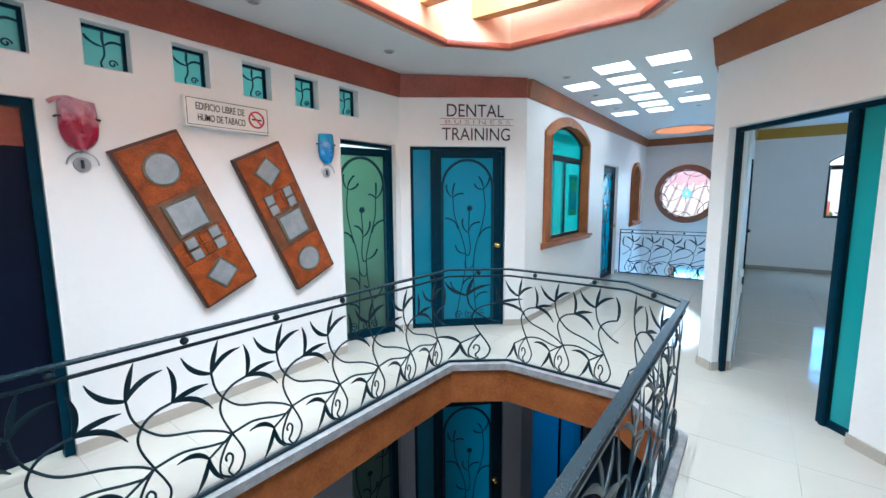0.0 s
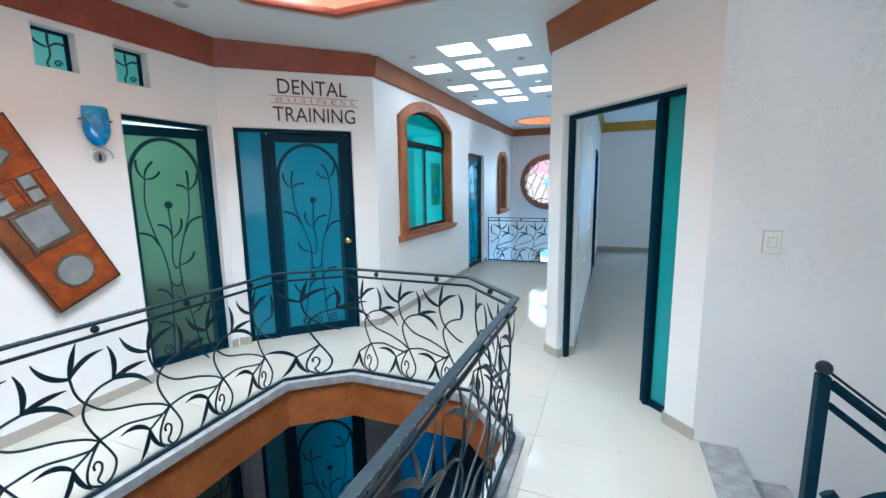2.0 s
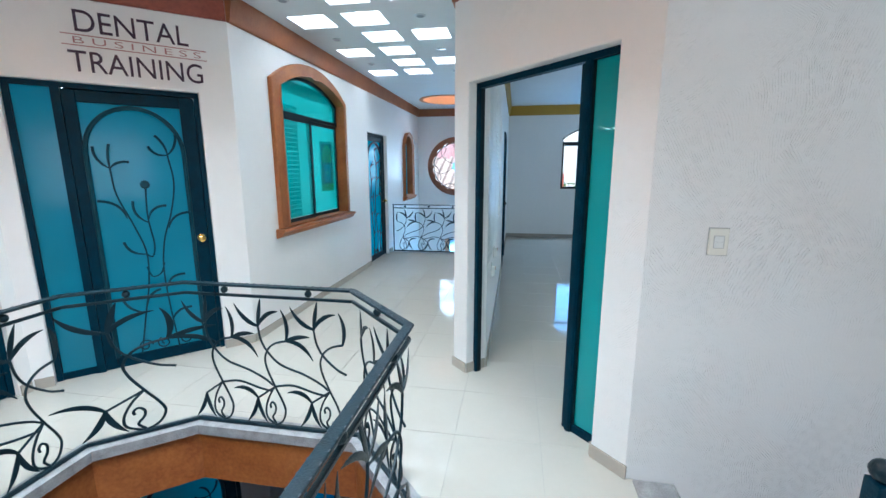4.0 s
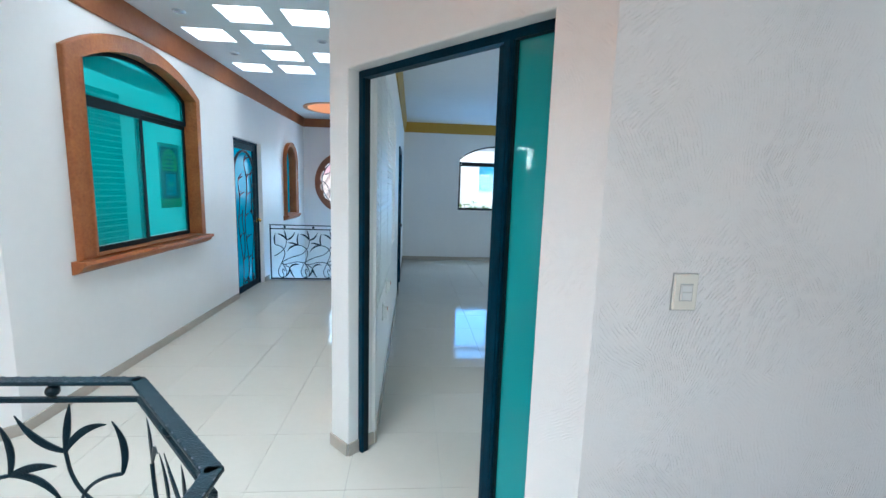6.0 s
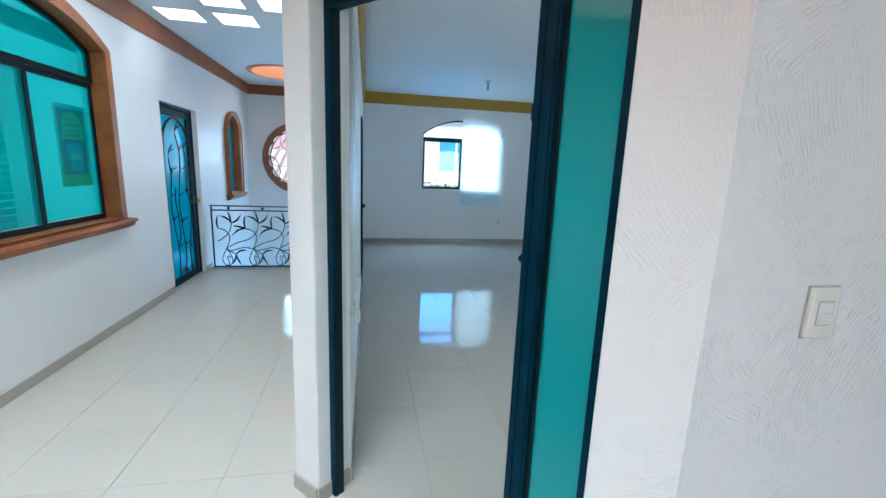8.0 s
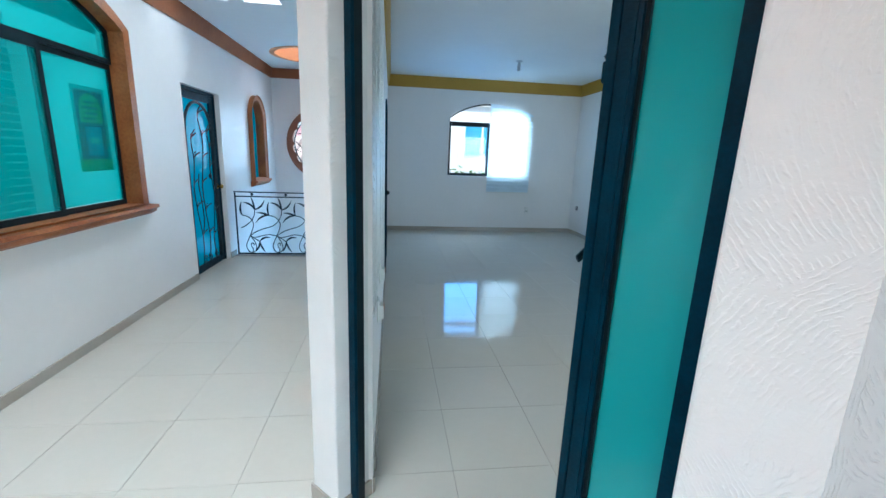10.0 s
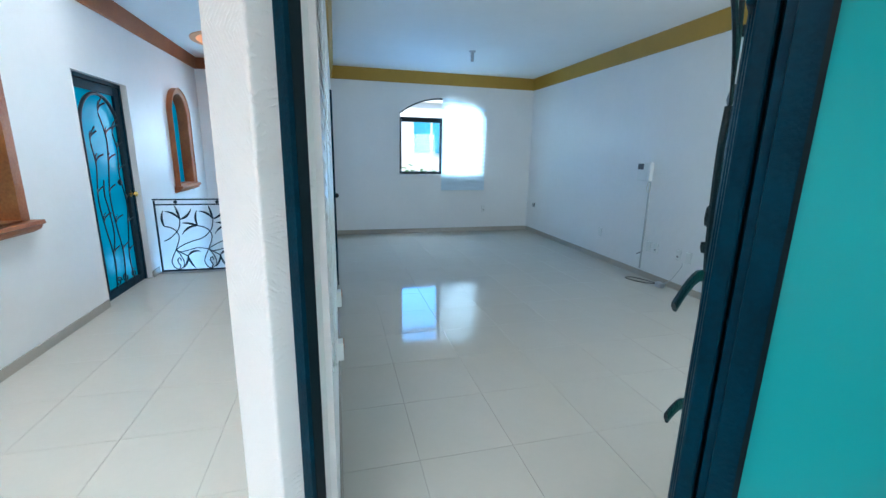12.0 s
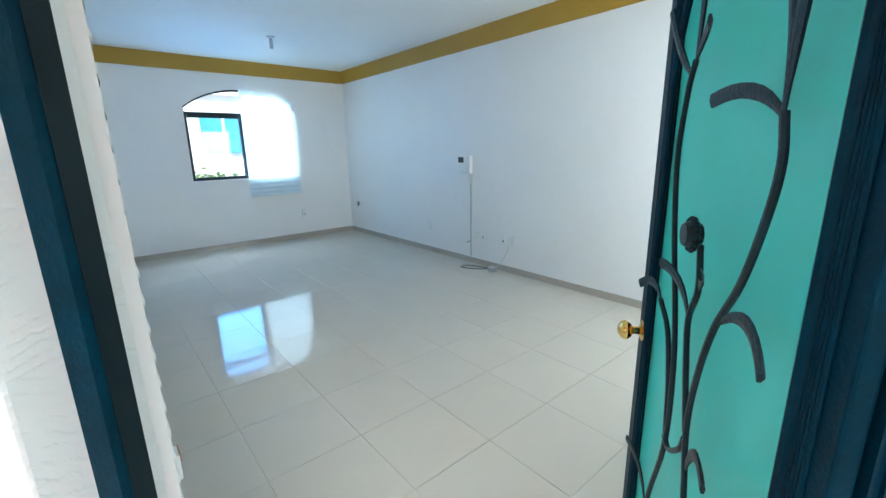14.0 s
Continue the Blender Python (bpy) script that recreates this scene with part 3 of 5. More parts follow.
# short skirting returns in the doorway's reveal
for u in (RD[0] + 0.006, RD[1] - 0.006):
    for d0, d1 in ((0.0, 0.068), (0.13, 0.198)):
        structure("baseboard", boxed(u - 0.005, d0, 0, u + 0.005, d1, 0.075), SKIRT, DIAG)

# stone coping and painted fascia round the void
OUT = offset_loop(VOID, 0.10)
IN = offset_loop(VOID, -0.02)
EDGE = offset_loop(VOID, 0.05)
for i in range(len(VOID)):
    j = (i + 1) % len(VOID)
    bm = prism(bmesh.new(), [IN[i], IN[j], OUT[j], OUT[i]], [], flat, -0.05, 0.012)
    structure("trim_coping", bm, STONE, label="speckled grey stone coping round the void")
    bm = prism(bmesh.new(), [VOID[i], VOID[j], EDGE[j], EDGE[i]], [], flat, -0.37, -0.05)
    structure("trim_fascia", bm, RUST, label="rust orange painted edge beam")

# ---- floor tiles ----
def clip(poly, a, b, keep_left=True):
    out = []
    side = lambda p: ((b[0] - a[0]) * (p[1] - a[1]) - (b[1] - a[1]) * (p[0] - a[0])) * (1 if keep_left else -1)
    for i, p in enumerate(poly):
        q = poly[(i + 1) % len(poly)]
        sp, sq = side(p), side(q)
        if sp >= 0:
            out.append(p)
        if sp * sq < 0:
            t = sp / (sp - sq)
            out.append((p[0] + (q[0] - p[0]) * t, p[1] + (q[1] - p[1]) * t))
    return out


def area_of(poly):
    return abs(sum(p[0] * q[1] - p[1] * q[0] for p, q in zip(poly, poly[1:] + poly[:1]))) / 2


def minus(poly, hole):
    """The convex pieces of poly outside the convex hole."""
    ccw = sum(p[0] * q[1] - p[1] * q[0] for p, q in zip(hole, hole[1:] + hole[:1])) > 0
    pieces, rest = [], poly
    for a, b in zip(hole, hole[1:] + hole[:1]):
        piece = clip(rest, a, b, not ccw)
        if len(piece) > 2 and area_of(piece) > 1e-5:
            pieces.append(piece)
        rest = clip(rest, a, b, ccw)
        if len(rest) < 3:
            break
    return pieces


TX, TY, GAP = 0.495, 0.495, 0.0011
X_0, Y_0 = 2.69 - 8 * TX, 2.06 - 13 * TY
full = bmesh.new()
box(full, GAP, GAP, -0.004, TX - GAP, TY - GAP, 0.0)
FULL_TILE = mesh_from(full, "tile", TILE)
far_tiles = bmesh.new()
for i in range(16):
    for j in range(25):
        x, y = X_0 + i * TX, Y_0 + j * TY
        if x > ROOM_X1 + 0.02 or (x > 3.2 and y + TY < -1.4 and x > 4.5) or y > 7.6:
            continue
        cell = [(x + GAP, y + GAP), (x + TX - GAP, y + GAP), (x + TX - GAP, y + TY - GAP), (x + GAP, y + TY - GAP)]
        pieces = [cell]
        for hole in (OUT, STAIR, BACKSTAIR):
            pieces = [q for p in pieces for q in minus(p, hole)]
        area = sum(area_of(p) for p in pieces)
        if area < 1e-4:
            continue
        if y < -3.3:
            for p in pieces:
                prism(far_tiles, p, [], flat, -0.004, 0.0)
        elif area > area_of(cell) * 0.999:
            ob = new("tile", FULL_TILE)
            ob.location = (x, y, 0.0)
            ob.parent = floor
        else:
            bm = bmesh.new()
            for p in pieces:
                prism(bm, p, [], flat, -0.004, 0.0)
            part("tile", bm, TILE, floor)
tagged(part("tile", far_tiles, TILE, floor), kind="stuff")

# ---- skylight over the void ----
well_out = offset_loop(SKYHOLE, 0.1)
for i in range(len(SKYHOLE)):
    j = (i + 1) % len(SKYHOLE)
    structure("wall_skylight", prism(bmesh.new(), [SKYHOLE[i], SKYHOLE[j], well_out[j], well_out[i]], [], flat, CEIL_Z + 0.004, 4.42), PEACH)
    a, b = Vector((*SKYHOLE[i], CEIL_Z + 0.1)), Vector((*SKYHOLE[j], CEIL_Z + 0.1))
    bm = bmesh.new()
    box(bm, -0.005, -0.05, -0.025, (b - a).length + 0.005, 0.012, 0.025, bevel=0.012)
    d = (b - a).normalized()
    ob = structure("trim_skylight", bm, TERRA, smooth=True)
    ob.matrix_world = Matrix.Translation((a.x, a.y, CEIL_Z)) @ Matrix.Rotation(math.atan2(d.y, d.x), 4, "Z") @ Matrix.Scale(1, 4)
# opaque cover added above the lamp so no sun patch falls inside
structure("ceiling_skylight_sun_block", boxed(-0.2, -4.1, 4.42, 2.5, 0.5, 4.45), WHITEWALL, label="opaque white sheet out of view, added to keep sun out of the well")
beam0 = None
for k in range(8):
    bm = boxed(0.0, -0.05, 0, 2.16, 0.05, 0.19, bevel=0.006)
    m = pose(0.02, -0.14 - 0.50 * k, 3.12, 0, 0, 4)
    if beam0 is None:
        beam0 = part("skylight_beam", bm, BEAM)
        tagged(beam0, "varnished pine beam across the skylight well", "beam", "skylight beams")
        beam0.matrix_world = m
    else:
        bm.free()
        copy_thing(beam0, m)

# ceiling panes, dome and downlights
for k, (x, y) in enumerate(PANES):
    structure("window_ceiling_pane", boxed(x - PW / 2, y - PL / 2, CEIL_Z + 0.12, x + PW / 2, y + PL / 2, CEIL_Z + 0.13), DAYPANE, label="milky acrylic skylight pane lit by the sky")
ORANGE = material("orange_well_paint", (0.66, 0.30, 0.14), 0.6, vary=0.06, scale=4)
structure("ceiling_oval_well", prism(bmesh.new(), circle(OVAL_C, OVAL_R + 0.06, 40), [circle(OVAL_C, OVAL_R - 0.012, 40)], flat, CEIL_Z - 0.012, CEIL_Z + 0.5), ORANGE, smooth=True)
structure("window_oval_pane", prism(bmesh.new(), circle(OVAL_C, OVAL_R + 0.05, 40), [], flat, CEIL_Z + 0.5, CEIL_Z + 0.51), glowing("shaded_acrylic", (0.98, 0.985, 1.0), 2.2), label="milky acrylic pane closing the oval skylight well")

CHROME = material("brushed_chrome", (0.5, 0.5, 0.52), 0.3, metal=1.0, vary=0.1, scale=30)
BULB = material("lamp_glass", (0.35, 0.36, 0.38), 0.15, vary=0.05, scale=30)
DOWN = [(-0.41, -0.51), (-0.45, -1.79), (-0.45, -3.05)] + [(PANE_X[0], PANE_Y[k]) for k in (0, 2, 4)] + [(PANE_X[2], PANE_Y[k]) for k in (1, 3, 5)]
light0 = None
for x, y in DOWN:
    m = pose(x, y, CEIL_Z)
    if light0:
        copy_thing(light0, m)
        continue
    light0 = thing("downlight", m, "unlit recessed chrome ceiling downlight", "ceiling light", "corridor downlights")
    bm = bmesh.new()
    tube(bm, [(0, 0, 0.0), (0, 0, -0.004), (0, 0, -0.008)], [0.052, 0.05, 0.042], 20)
    part("ring", bm, CHROME, light0)
    bm = bmesh.new()
    tube(bm, [(0, 0, -0.006), (0, 0, -0.0095)], [0.036, 0.033], 16)
    part("lamp", bm, BULB, light0)

# ---- lower storey: fittings under the void ----
LOWER = Matrix.Translation((0, 0, -3.05))


# ---- doors ----
def leaf_blade(bm, a, b, bend, wide=0.013, v=0.0, curl=0.02, pointed=False):
    """A forged leaf from a to b, bowed by bend, standing out at its tip; its end is square or drawn to a point."""
    a, b = Vector((a[0], v, a[1])), Vector((b[0], v, b[1]))
    n = Vector((-(b - a).z, 0, (b - a).x))
    pts, rad = [], []
    for k in range(9):
        t = k / 8
        p = a.lerp(b, t) + n * bend * 4 * t * (1 - t)
        p.y -= curl * t * t
        pts.append(p)
        rad.append(wide * ((0.3 + 0.7 * math.sin(math.pi * min(1, 0.06 + 0.92 * t)) ** 0.8) * (1 - 0.55 * t ** 4) if pointed else 0.42 + 0.58 * math.sin(math.pi / 2 * min(1, t * 1.7))))
    tube(bm, pts, rad, 6, 0.35)


LEAF_W = 0.80
# stems and blades of the door's ironwork, in metres from the hinge side and the floor
STEMS = [
    [(0.50, 0.09), (0.47, 0.45), (0.46, 0.75), (0.49, 0.98), (0.56, 1.2), (0.60, 1.42), (0.58, 1.63)],
    [(0.24, 0.09), (0.30, 0.4), (0.35, 0.66), (0.36, 0.9), (0.30, 1.12), (0.225, 1.34), (0.21, 1.53)],
    [(0.355, 0.88), (0.40, 0.86), (0.42, 0.96), (0.40, 1.16), (0.41, 1.38)],
    [(0.47, 0.8), (0.44, 0.72), (0.38, 0.7), (0.35, 0.78)],
]
BLADES = [
    ((0.58, 1.63), (0.46, 1.69), 0.2), ((0.58, 1.63), (0.51, 1.77), -0.1), ((0.58, 1.63), (0.645, 1.78), -0.12),
    ((0.21, 1.53), (0.13, 1.68), 0.16), ((0.21, 1.53), (0.225, 1.70), 0.05), ((0.21, 1.53), (0.33, 1.575), 0.16),
    ((0.405, 1.12), (0.32, 1.29), 0.18), ((0.405, 1.15), (0.53, 1.25), 0.2), ((0.27, 1.16), (0.11, 1.30), -0.2),
    ((0.53, 1.07), (0.69, 1.19), 0.2), ((0.36, 0.88), (0.23, 0.99), 0.2), ((0.47, 0.6), (0.60, 0.70), 0.2),
    ((0.30, 0.42), (0.17, 0.56), 0.16), ((0.32, 0.48), (0.42, 0.6), 0.15), ((0.47, 0.3), (0.62, 0.42), 0.2),
]

# the room door's vine: two long stems, a flower stem between them, broad ribbon leaves
ROOM_VINE = (
    [
        [(0.23, 0.09), (0.235, 0.45), (0.278, 0.83), (0.31, 0.98), (0.30, 1.09), (0.262, 1.21), (0.2, 1.31), (0.163, 1.41), (0.15, 1.48), (0.162, 1.54)],
        [(0.49, 0.09), (0.49, 0.4), (0.478, 0.65), (0.41, 0.865), (0.408, 1.03), (0.437, 1.16), (0.497, 1.32), (0.532, 1.475), (0.513, 1.605), (0.487, 1.66)],
        [(0.313, 0.98), (0.345, 1.08), (0.367, 1.18), (0.34, 1.25), (0.355, 1.33)],
        [(0.41, 0.9), (0.43, 1.01), (0.47, 1.11), (0.54, 1.156)],
        [(0.415, 0.89), (0.38, 0.885), (0.33, 0.93), (0.315, 0.965)],
    ],
    [
        ((0.162, 1.535), (0.33, 1.57), 0.12), ((0.165, 1.54), (0.20, 1.80), 0.05), ((0.165, 1.55), (0.11, 1.72), -0.08),
        ((0.24, 1.235), (0.08, 1.235), -0.2), ((0.50, 1.635), (0.605, 1.78), -0.12), ((0.487, 1.66), (0.38, 1.70), -0.12),
        ((0.487, 1.66), (0.42, 1.84), -0.06), ((0.367, 1.18), (0.50, 1.255), 0.15), ((0.34, 1.25), (0.29, 1.295), -0.12),
        ((0.54, 1.156), (0.65, 1.155), 0.2), ((0.295, 0.915), (0.175, 0.985), -0.25), ((0.49, 0.63), (0.63, 0.705), 0.15),
        ((0.235, 0.45), (0.12, 0.54), -0.2), ((0.235, 0.5), (0.33, 0.6), 0.15), ((0.49, 0.35), (0.6, 0.45), 0.2),
    ],
)
# three slender vines that climb the whole leaf, with alternating blades
TALL_STEMS = [
    [(0.22, 0.09), (0.25, 0.4), (0.18, 0.75), (0.15, 1.0), (0.20, 1.3), (0.17, 1.5)],
    [(0.38, 0.09), (0.42, 0.4), (0.37, 0.7), (0.34, 1.0), (0.40, 1.3), (0.43, 1.55), (0.36, 1.78)],
    [(0.55, 0.09), (0.52, 0.35), (0.58, 0.65), (0.62, 0.9), (0.56, 1.2), (0.59, 1.42), (0.55, 1.6)],
    [(0.25, 0.42), (0.31, 0.62), (0.29, 0.85), (0.255, 1.02), (0.28, 1.16)],
]
TALL_BLADES = []
for _ctrl in TALL_STEMS[:3]:
    for _i, (_u, _z) in enumerate(_ctrl[1:]):
        _s = 1 if _i % 2 else -1
        TALL_BLADES.append(((_u, _z), (_u + 0.06 * _s, _z + 0.10), 0.18 * _s))
        TALL_BLADES.append(((_u, _z + 0.02), (_u - 0.04 * _s, _z + 0.11), -0.12 * _s))
    TALL_BLADES.append((_ctrl[-1], (_ctrl[-1][0] + 0.02, _ctrl[-1][1] + 0.15), 0.05))


def spiral(c, r0, turns, start, n=22, v=0.0):
    return [(c[0] + r0 * (1 - 0.8 * k / n) * math.cos(start + turns * 2 * math.pi * k / n), v, c[1] + r0 * (1 - 0.8 * k / n) * math.sin(start + turns * 2 * math.pi * k / n)) for k in range(n + 1)]


def door_leaf(parent, m, mirror, height, glass, label, width=LEAF_W, ribs=True, stile=0.075, tall=False, vine=None, thick=0.045):
    """A steel leaf with an arched iron vine over frosted glass; its hinge is at u = 0."""
    s = -1 if mirror else 1
    k = width / LEAF_W
    zs = height / 2.06

    def W(u):
        return s * u * k

    def X(u):
        return s * k * (stile + (u - 0.075) * (0.70 - stile) / 0.625)

    bm = bmesh.new()
    box(bm, W(0.0), 0.0, 0.004, W(stile), thick, height, bevel=0.004)
    box(bm, W(0.70), 0.0, 0.004, W(0.80), thick, height, bevel=0.004)
    box(bm, X(0.075), 0.0, height - 0.08, X(0.70), thick, height, bevel=0.004)
    box(bm, X(0.075), 0.0, 0.004, X(0.70), thick, 0.09, bevel=0.004)
    leaf = part("door_leaf", bm, TEALFRAME, parent, label)
    leaf.matrix_basis = m
    part("glass", boxed(X(0.07), thick * 0.5, 0.085, X(0.705), thick * 0.5 + 0.006, height - 0.075), glass, leaf)
    if ribs:
        part("collar", boxed(W(stile - 0.002), -0.012, 1.655, W(0.012), -0.0005, 1.70, bevel=0.004), TEALFRAME, leaf, "moulded collar over the fluted stile")
        for u in [stile - 0.004 - 0.0068 * q for q in range(4)] + [0.708 + 0.0125 * q for q in range(3)]:
            part("rib", tube(bmesh.new(), [(W(u), -0.002, 0.03), (W(u), -0.002, 1.66 if u < 0.5 else height - 0.03)], 0.0037, 8), TEALFRAME, leaf)
    iron = IRON if ribs or tall else VINETEAL
    r = 0.305
    arc = [(X(0.083), -0.004, 0.09)] + [(X(0.388 - r * math.cos(math.pi * i / 18)), -0.004, (1.64 + 0.32 * math.sin(math.pi * i / 18)) * zs) for i in range(19)] + [(X(0.693), -0.004, 0.09)]
    part("arch", tube(bmesh.new(), arc, 0.009 if vine else 0.016, 8), TEALFRAME if vine else iron, leaf, "round iron arch")
    stems, blades = vine or ((TALL_STEMS, TALL_BLADES) if tall else (STEMS, BLADES))
    off = -0.026 if vine else -0.014
    for ctrl in stems:
        part("stem", tube(bmesh.new(), curve_points([(X(u), off, z * zs) for u, z in ctrl]), 0.0058, 7), iron, leaf)
    for a, b, bend in blades:
        bm = bmesh.new()
        leaf_blade(bm, (X(a[0]), a[1] * zs), (X(b[0]), b[1] * zs), bend * s, 0.0125 if vine else 0.0105, off, 0.02 if vine else 0.04)
        part("leaf_blade", bm, iron, leaf)
    for c, st in (((0.27, 0.15), 0.0), ((0.40, 0.15), 2.0), ((0.56, 0.15), 1.0)):
        part("scroll", tube(bmesh.new(), [(X(p[0]), -0.012, p[2]) for p in spiral(c, 0.05, 1.4, st)], 0.006, 6), iron, leaf)
    bm = bmesh.new()
    c = Vector((X(0.357 if vine else 0.52 if tall else 0.41), off - 0.016, (1.348 if vine else 1.12 if tall else 1.41) * zs))
    tube(bm, [c + Vector((0, d, 0)) for d in (-0.014, 0.0, 0.014)], [0.02, 0.028, 0.02], 14)
    for i in range(14):
        a = 2 * math.pi * i / 14
        ball(bm, c + Vector((0.027 * math.cos(a), 0, 0.027 * math.sin(a))), 0.0065, 6)
    part("flower", bm, iron, leaf, "notched round iron flower")
    bm = bmesh.new()
    kx = W(0.752)
    for d in (-1, 1):
        y = 0.0 if d < 0 else thick
        tube(bm, [(kx, y + d * q, 0.985) for q in (0.0, 0.004, 0.012)], [0.032, 0.032, 0.012], 16)
        tube(bm, [(kx, y + d * q, 0.985) for q in (0.01, 0.03, 0.036, 0.048, 0.06, 0.07)], [0.012, 0.011, 0.022, 0.029, 0.026, 0.012], 16)
    part("knob", bm, BRASS, leaf, "round brass knob", smooth=True)
    return leaf


def steel_door(name, frame_m, u0, u1, h, side, mirror, swing, glass, label, ribs=True, depth=0.05, mull=0.05, pivot=0.008, stile=0.075, deep=0.06, side_glass=None, tall=False, vine=None, thick=0.045, set_off=0.0):
    """A steel door set in a wall: jambs, head, a fixed side light of the given width, and the leaf."""
    d = thing(name, frame_m, label, "door", kind="structure")
    j = 0.035
    part("jamb", boxed(u0, depth, 0, u0 + j, depth + deep, h), TEALFRAME, d)
    part("jamb", boxed(u1 - j, depth, 0, u1, depth + deep, h), TEALFRAME, d)
    part("head", boxed(u0 + j, depth, h - j, u1 - j, depth + deep, h), TEALFRAME, d)
    # thin near-black strip over the left jamb's inner side
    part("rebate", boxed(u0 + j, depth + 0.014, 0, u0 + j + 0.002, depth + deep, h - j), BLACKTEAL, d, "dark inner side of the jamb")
    a, b = u0 + j, u1 - j
    if side:
        if mirror:
            x0, x1 = b - side, b
            part("mullion", boxed(x0 - mull, depth - 0.004, 0, x0, depth + 0.064, h - j), TEALFRAME, d)
            # near-black strip paints the dark of the groove beside the glass
            part("bead", boxed(x0, depth + 0.012, 0.05, x0 + 0.009, depth + 0.027, h - j), BLACKTEAL, d, "near-black strip for the shaded groove beside the glass")
            part("fillet", boxed(x0 - mull + 0.01, depth - 0.009, 0, x0 - 0.01, depth - 0.004, h - j), TEALFRAME, d)
            b = x0 - mull - set_off
        else:
            x0, x1 = a, a + side
            part("mullion", boxed(x1, depth - 0.004, 0, x1 + mull, depth + 0.064, h - j), TEALFRAME, d)
            a = x1 + mull
        part("side_rail", boxed(x0, depth + 0.01, 0, x1, depth + 0.05, 0.05), TEALFRAME, d)
        part("side_light", boxed(x0, depth + 0.028, 0.05, x1, depth + 0.034, h - j), side_glass or glass, d, "frosted teal side light")
    w = b - a - 0.005
    hinge = b - 0.0025 if mirror else a + 0.0025
    m = Matrix.Translation((hinge, depth + pivot, 0)) @ Matrix.Rotation(radians(-swing if mirror else swing), 4, "Z")
    door_leaf(d, m, mirror, h - j - 0.008, glass, "steel leaf with an iron vine over frosted glass", w, ribs, stile, tall, vine, thick)
    if swing == 0:
        for q in (a, b):
            part("stop", boxed(q - 0.014, depth + 0.056, 0.0, q + 0.014, depth + 0.066, h - j - 0.02), TEALFRAME, d)
        part("stop", boxed(a + 0.014, depth + 0.056, h - j - 0.02, b - 0.014, depth + 0.066, h - j), TEALFRAME, d)
    return d


DULLGLASS = frosted("frosted_green_glass", (0.25, 0.40, 0.32), 0.75, 0.14)
BLUEGLASS = frosted("frosted_blue_glass", (0.07, 0.35, 0.45), 0.7, 0.12)
d_dental = steel_door("door_1", DENTAL, *DD, 2.135, 0.2, False, 0, BLUEGLASS, "closed dark teal steel door with frosted blue glass and an iron vine", ribs=False)
d_wash = steel_door("door_2", WEST, *D1, 2.13, 0, True, 18, DULLGLASS, "ajar dark teal steel door with frosted green glass", ribs=False)
d_far = steel_door("door_3", CORR, *DOOR_FAR, 2.12, 0, False, 0, BRIGHTGLASS, "closed teal steel door with turquoise glass and iron vines", ribs=False, tall=True)
d_room = steel_door("door_4", DIAG, *RD, 2.12, 0.163, True, 97, ROOMGLASS, "open teal steel door with turquoise glass, side light and brass knob", depth=0.07, mull=0.04, pivot=0.006, stile=0.058, deep=0.046, thick=0.024, set_off=0.026, side_glass=SIDEGLASS, vine=ROOM_VINE)
d_dark = thing("door_5", WEST, "washroom doorway filled by a near-black navy panel, with a teal steel frame", "door", kind="structure")
for a, b in ((D0[0], D0[0] + 0.05), (D0[1] - 0.05, D0[1])):
    part("jamb", boxed(a, 0.03, 0, b, 0.1, 2.12), TEALFRAME, d_dark)
part("head", boxed(D0[0] + 0.05, 0.03, 2.07, D0[1] - 0.05, 0.1, 2.12), TEALFRAME, d_dark)
# near-black navy panel fills the doorway below the transom
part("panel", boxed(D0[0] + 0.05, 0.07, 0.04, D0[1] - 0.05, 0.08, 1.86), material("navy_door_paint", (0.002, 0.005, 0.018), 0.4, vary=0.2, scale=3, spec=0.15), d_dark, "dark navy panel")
part("transom", boxed(D0[0] + 0.05, 0.07, 1.86, D0[1] - 0.05, 0.08, 2.07), TERRA, d_dark, "terracotta painted strip")
for z in (0.95, 1.05):
    part("keyhole", tube(bmesh.new(), [(D0[1] - 0.42, 0.07, z), (D0[1] - 0.42, 0.062, z)], 0.012, 10), CHROME, d_dark)
# the same doors, one storey down
for d, m in ((d_dental, DENTAL), (d_wash, WEST)):
    copy_thing(d, LOWER @ m)
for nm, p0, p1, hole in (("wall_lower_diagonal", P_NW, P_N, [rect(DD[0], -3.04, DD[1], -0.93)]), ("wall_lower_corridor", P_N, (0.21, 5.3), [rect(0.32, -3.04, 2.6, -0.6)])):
    wall(nm, *facing(p0, p1), hole, 0.15, z0=-3.2, top=-0.3, mat=SHADEWALL)
LOWERGLASS = frosted("lit_blue_glass", (0.02, 0.19, 0.30), 0.6)
area_lamp("lower_window_daylight", look((-0.7, 2.7, -1.8), (3, 2.7, -1.9)), 2.2, 2.0, 60, (0.75, 0.9, 1.0))
lw = thing("window_lower", LOWER @ CORR, "blue glazed window wall on the storey below", "window", kind="structure")
part("glass", boxed(0.32, 0.05, 0.01, 2.6, 0.06, 2.4), LOWERGLASS, lw)
for u in (0.32, 1.43, 2.54):
    part("frame", boxed(u, 0.03, 0.01, u + 0.06, 0.1, 2.4), TEALFRAME, lw)

SMALLGLASS = frosted("frosted_grey_teal_glass", (0.24, 0.5, 0.49), 0.55, 0.14)
